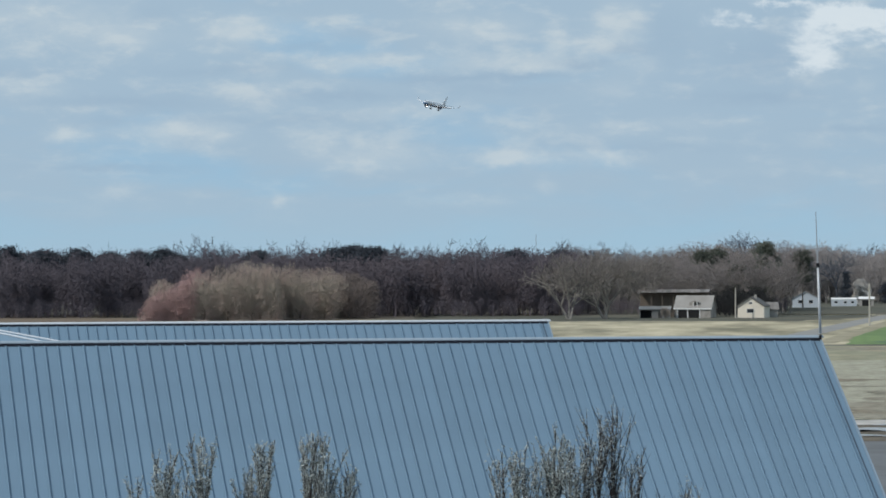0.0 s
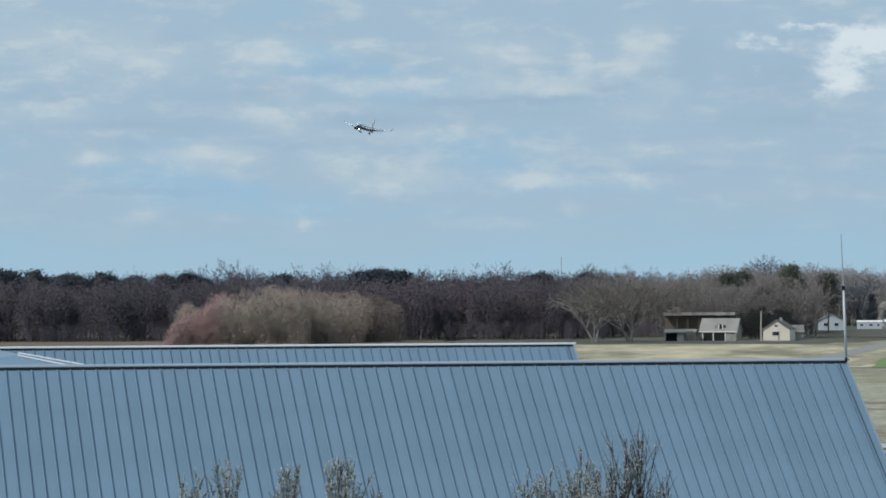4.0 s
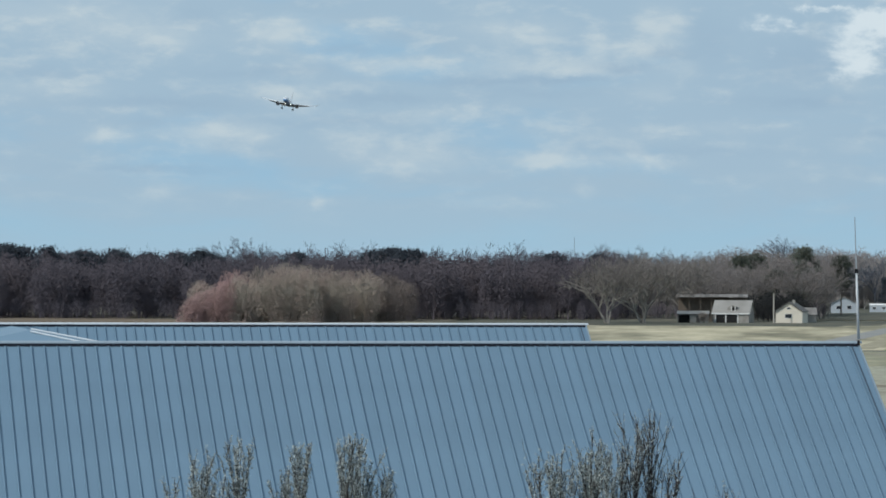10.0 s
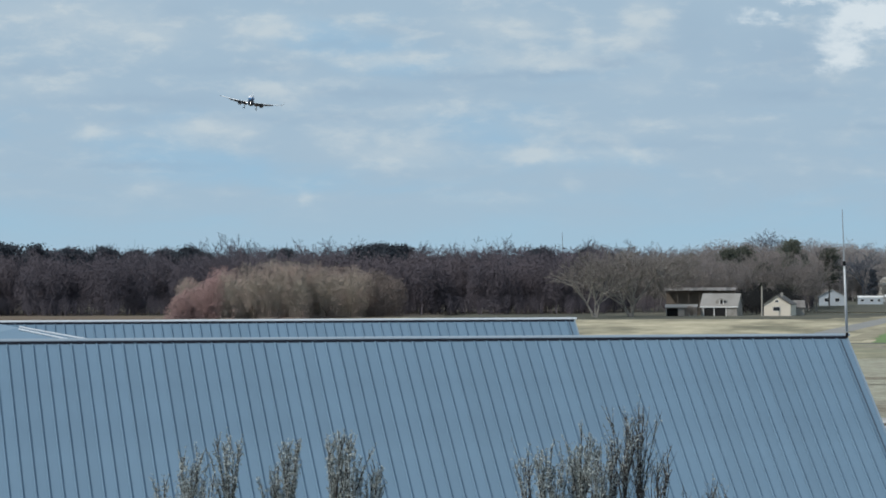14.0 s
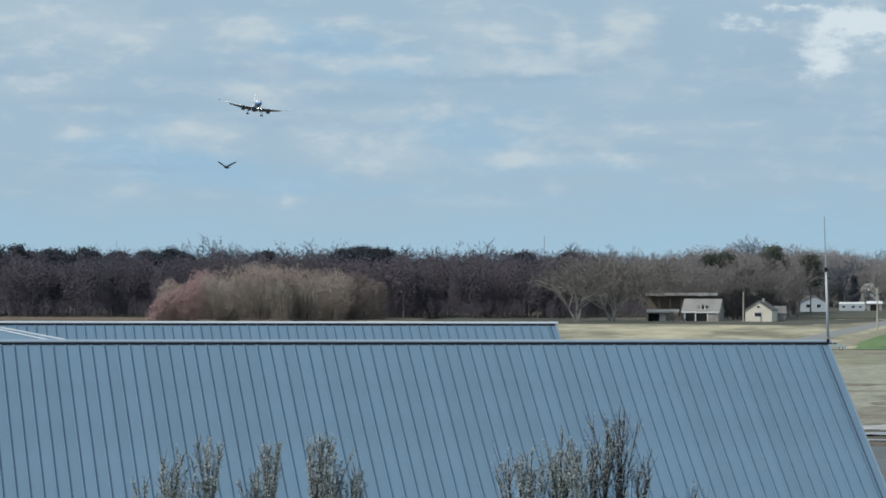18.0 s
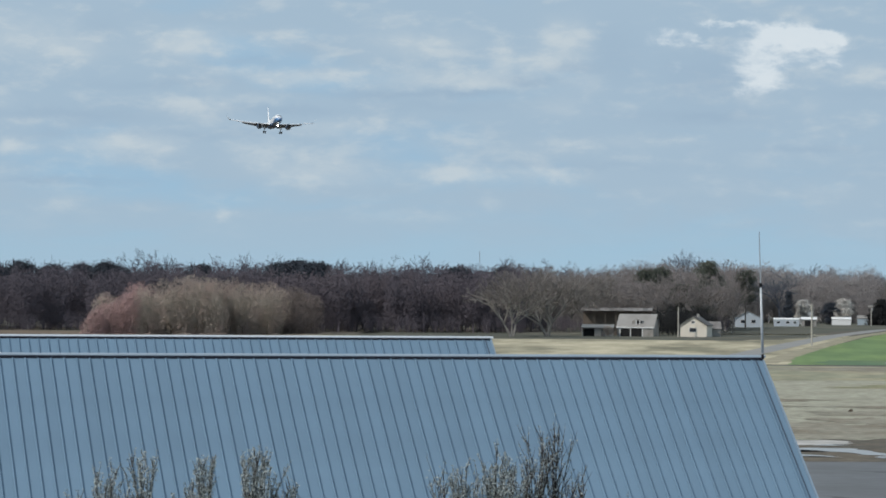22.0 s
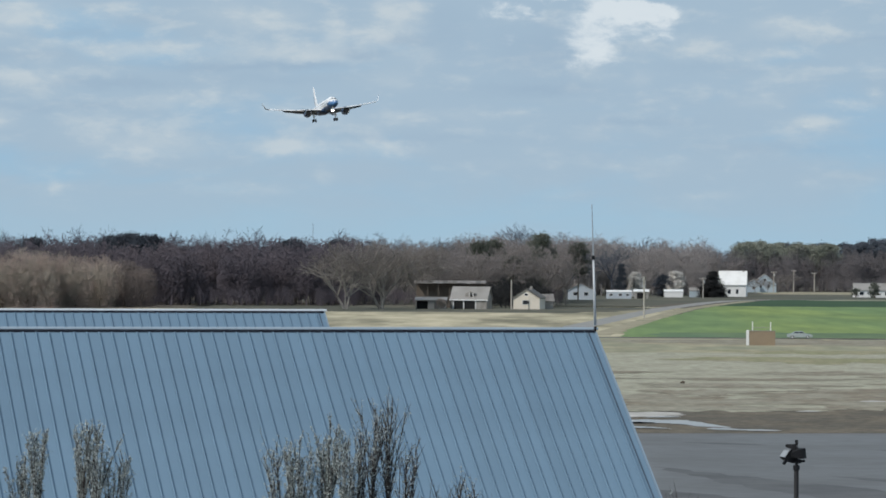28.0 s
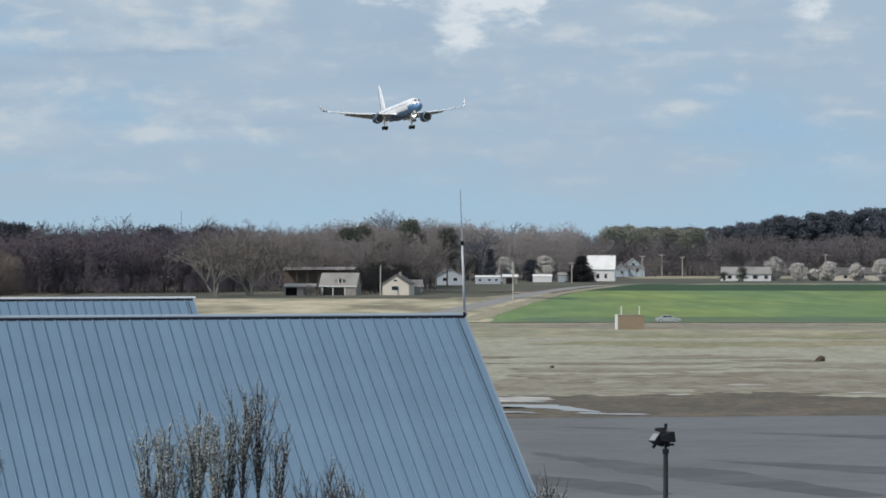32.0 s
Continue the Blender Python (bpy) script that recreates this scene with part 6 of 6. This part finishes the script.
# ---- the car on the track ----
def sedan():
    c = thing("car", (0, 0, 0), "silver-green saloon car on the cinder track", "car")
    w = 0.88
    prof = [(-2.35, 0.35), (-2.38, 0.75), (-2.2, 0.92), (-1.55, 0.98), (-0.95, 1.40), (0.45, 1.43), (1.15, 1.0), (2.0, 0.88), (2.33, 0.68), (2.35, 0.36), (1.9, 0.26), (-1.9, 0.26)]
    bm = bmesh.new()
    rings = []
    for yy, k in ((-w, 0.86), (-w * 0.97, 0.97), (-w * 0.4, 1.0), (w * 0.4, 1.0), (w * 0.97, 0.97), (w, 0.86)):
        rings.append([(x * (0.99 if k < 0.9 else 1), yy * (0.80 if z > 1.2 else 1.0), 0.62 + (z - 0.62) * k) for x, z in prof])
    part("body", loft(bm, rings), M["car_paint"], c, smooth=False)
    for s in (-1, 1):
        bm = solid(bmesh.new(), [(-1.38, 1.0), (-0.9, 1.31), (-0.18, 1.34), (-0.18, 1.0)], s * 0.83, s * 0.765)
        part("window", bm, M["glass"], c, "dark rear side window")
        bm = solid(bmesh.new(), [(-0.08, 1.0), (-0.08, 1.34), (0.40, 1.33), (0.98, 1.0)], s * 0.83, s * 0.765)
        part("window", bm, M["glass"], c, "dark front side window")
        for x in (-1.4, 1.42):
            wh = part("wheel", rod(bmesh.new(), (x, s * 0.68, 0.31), (x, s * 0.89, 0.31), 0.31, 0.31, 18), M["tyre"], c, "black tyre")
            part("rim", rod(bmesh.new(), (x, s * 0.885, 0.31), (x, s * 0.90, 0.31), 0.19, 0.19, 14), M["gear"], wh, "grey rim")
        part("headlight", boxed(2.24, s * 0.75, 0.60, 2.36, s * 0.45, 0.72), M["lens"], c)
        part("tail_light", boxed(-2.40, s * 0.78, 0.66, -2.32, s * 0.5, 0.80), M["rust_roof"], c)
        part("mirror", boxed(0.85, s * 0.88, 0.98, 0.98, s * 1.02, 1.10), M["car_paint"], c)
    return c


car = sedan()


# ---- birds ----
def bird(label, size):
    b = thing("bird", (0, 0, 0), label, "bird", "birds crossing the sky")
    rings = [[(math.sin(t) * r, y, math.cos(t) * r) for t in np.arange(8) * 0.7854] for y, r in ((0.24, 0.005), (0.20, 0.03), (0.14, 0.038), (0.05, 0.06), (-0.06, 0.055), (-0.16, 0.02), (-0.20, 0.015))]
    bm = loft(bmesh.new(), [[(x * size, y * size, z * size) for x, y, z in r] for r in rings])
    part("body", bm, M["bird"], b, smooth=True)
    part("tail", loft(bmesh.new(), [[(-0.02 * size, -0.16 * size, 0), (0.02 * size, -0.16 * size, 0), (0.02 * size, -0.16 * size, 0.01), (-0.02 * size, -0.16 * size, 0.01)], [(-0.06 * size, -0.33 * size, 0), (0.06 * size, -0.33 * size, 0), (0.06 * size, -0.33 * size, 0.006), (-0.06 * size, -0.33 * size, 0.006)]]), M["bird"], b)
    wings = []
    for s in (-1, 1):
        secs = [[(s * x * size, yl * size, 0.012 * size), (s * x * size, yt * size, 0.004 * size), (s * x * size, yt * size, -0.002 * size), (s * x * size, yl * size, -0.008 * size)] for x, yl, yt in ((0.02, 0.10, -0.08), (0.2, 0.14, -0.08), (0.36, 0.09, -0.07), (0.48, -0.02, -0.08))]
        wings.append(part("wing", loft(bmesh.new(), secs), M["bird"], b))
    return b, wings


crow, crow_wings = bird("dark crow flapping across the sky", 1.7)
gull, gull_wings = bird("small dark bird flapping low over the woods", 1.3)

PLANE_ROWS = [  # seconds, x, y, z, lean, heading
    (0.0, -308.4, 3070.6, 155.1, -13.0, 161.5), (1.0, -322.9, 3002.2, 151.1, -12.7, 164.0), (2.0, -335.8, 2933.8, 148.2, -12.3, 166.5),
    (3.0, -346.5, 2865.6, 145.8, -12.0, 169.0), (4.0, -355.0, 2797.6, 143.6, -11.3, 171.3), (5.0, -361.4, 2729.7, 141.5, -10.7, 173.7),
    (6.0, -365.7, 2662.0, 139.1, -10.0, 176.0), (7.0, -368.2, 2594.5, 136.6, -9.7, 178.0), (8.0, -368.9, 2527.2, 133.8, -9.3, 180.0),
    (9.0, -368.0, 2460.1, 130.8, -9.0, 182.0), (10.0, -365.5, 2393.3, 127.5, -9.0, 183.5), (11.0, -361.4, 2326.6, 124.1, -9.0, 185.0),
    (12.0, -355.8, 2260.2, 120.7, -9.0, 186.5), (13.0, -348.4, 2194.0, 117.1, -9.0, 188.0), (14.0, -339.4, 2128.1, 113.5, -9.0, 189.0),
    (15.0, -328.7, 2062.5, 110.0, -9.0, 190.0), (16.0, -316.2, 1997.1, 106.5, -9.0, 191.0), (17.0, -302.1, 1932.0, 103.1, -9.0, 192.0),
    (18.0, -286.2, 1867.2, 99.8, -8.0, 192.5), (19.0, -268.9, 1802.6, 96.5, -7.0, 193.0), (20.0, -250.2, 1738.1, 93.2, -5.0, 193.4),
    (21.0, -230.4, 1673.7, 90.0, -3.0, 193.8), (22.0, -209.8, 1609.4, 86.8, -1.5, 194.2), (23.0, -188.6, 1545.0, 83.5, -0.0, 194.5),
    (24.0, -167.2, 1480.6, 80.1, 1.0, 194.1), (25.0, -145.8, 1416.0, 76.7, 2.0, 193.7), (26.0, -124.9, 1351.2, 73.1, 3.0, 193.3),
    (27.0, -104.4, 1286.3, 69.4, 4.0, 192.9), (28.0, -84.7, 1221.1, 65.6, 5.0, 192.5), (29.0, -65.7, 1155.6, 61.8, 4.4, 192.8),
    (30.0, -47.3, 1090.0, 57.8, 3.8, 193.2), (31.0, -29.4, 1024.1, 53.9, 3.1, 193.5), (32.0, -11.7, 957.9, 50.0, 2.5, 193.8)]
BIRD_A = [(0, -3, -1.65), (10.2, -3.15, -1.65), (11.0, -4.65, -0.3), (11.7, -5.985, 0.637), (12.0, -6.353, 0.84), (12.3, -6.772, 0.87), (12.6, -7.17, 0.847), (12.9, -7.478, 0.765), (13.2, -7.538, 0.72), (13.5, -7.613, 0.562),
          (14.2, -7.725, -0.225), (15.2, -7.95, -1.65), (32, -8.025, -1.65)]
BIRD_B = [(0, -2.25, -1.65), (15.2, -2.4, -1.65), (16.0, -4.425, -0.15), (16.5, -5.4, 0.615), (16.8, -6.105, 0.877), (17.1, -6.615, 0.998), (17.4, -7.418, 1.237), (17.7, -8.235, 1.5), (18.0, -9.172, 1.627), (18.3, -10.207, 1.605),
          (18.6, -10.883, 1.71), (19.0, -11.955, 1.83), (19.6, -13.65, 1.95), (22, -21, 2.25), (32, -45, 3)]


def flap(wings, active, seed):
    rs = rand(seed)
    t0, t1 = active
    for w, s in zip(wings, (-1, 1)):
        rows = [(0.0, pose(0, 0, 0, 0, s * -8, 0)), (t0, pose(0, 0, 0, 0, s * -8, 0))]
        t, k = t0 + 0.1, 0
        while t < t1:
            rows.append((t, pose(0, 0, 0, 0, s * (-34 if k % 2 == 0 else 20), 0)))
            t, k = t + (0.2 if k % 2 else 0.167), k + 1
        rows += [(t1 + 0.2, pose(0, 0, 0, 0, s * -8, 0)), (32.0, pose(0, 0, 0, 0, s * -8, 0))]
        walk(w, rows)


def motions():
    walk(plane, [(t, pose(x, y, z, 3.0, lean, turn)) for t, x, y, z, lean, turn in PLANE_ROWS])
    walk(car, [(t, pose(x, 672.5, 0.045)) for t, x in ((0, -3.0), (16.6, -3.0), (17.2, 0.2), (18.0, 5.0), (19.0, 10.9), (20.0, 17.0), (21.0, 23.0), (22.0, 29.0), (23.0, 34.8), (24.0, 39.6), (24.8, 41.5), (26.0, 41.9), (32.0, 41.9))])
    for b, rows, dist in ((gull, BIRD_A, 400.0), (crow, BIRD_B, 247.0)):
        out = []
        for i, (t, a, e) in enumerate(rows):
            x, y, _ = at(a, dist)
            out.append((t, pose(x, y, EYE_Z + dist * math.tan(radians(e)), 6, 0, 38)))
        walk(b, out)
    flap(gull_wings, (10.2, 15.0), 1)
    flap(crow_wings, (15.3, 25.0), 2)


motions()
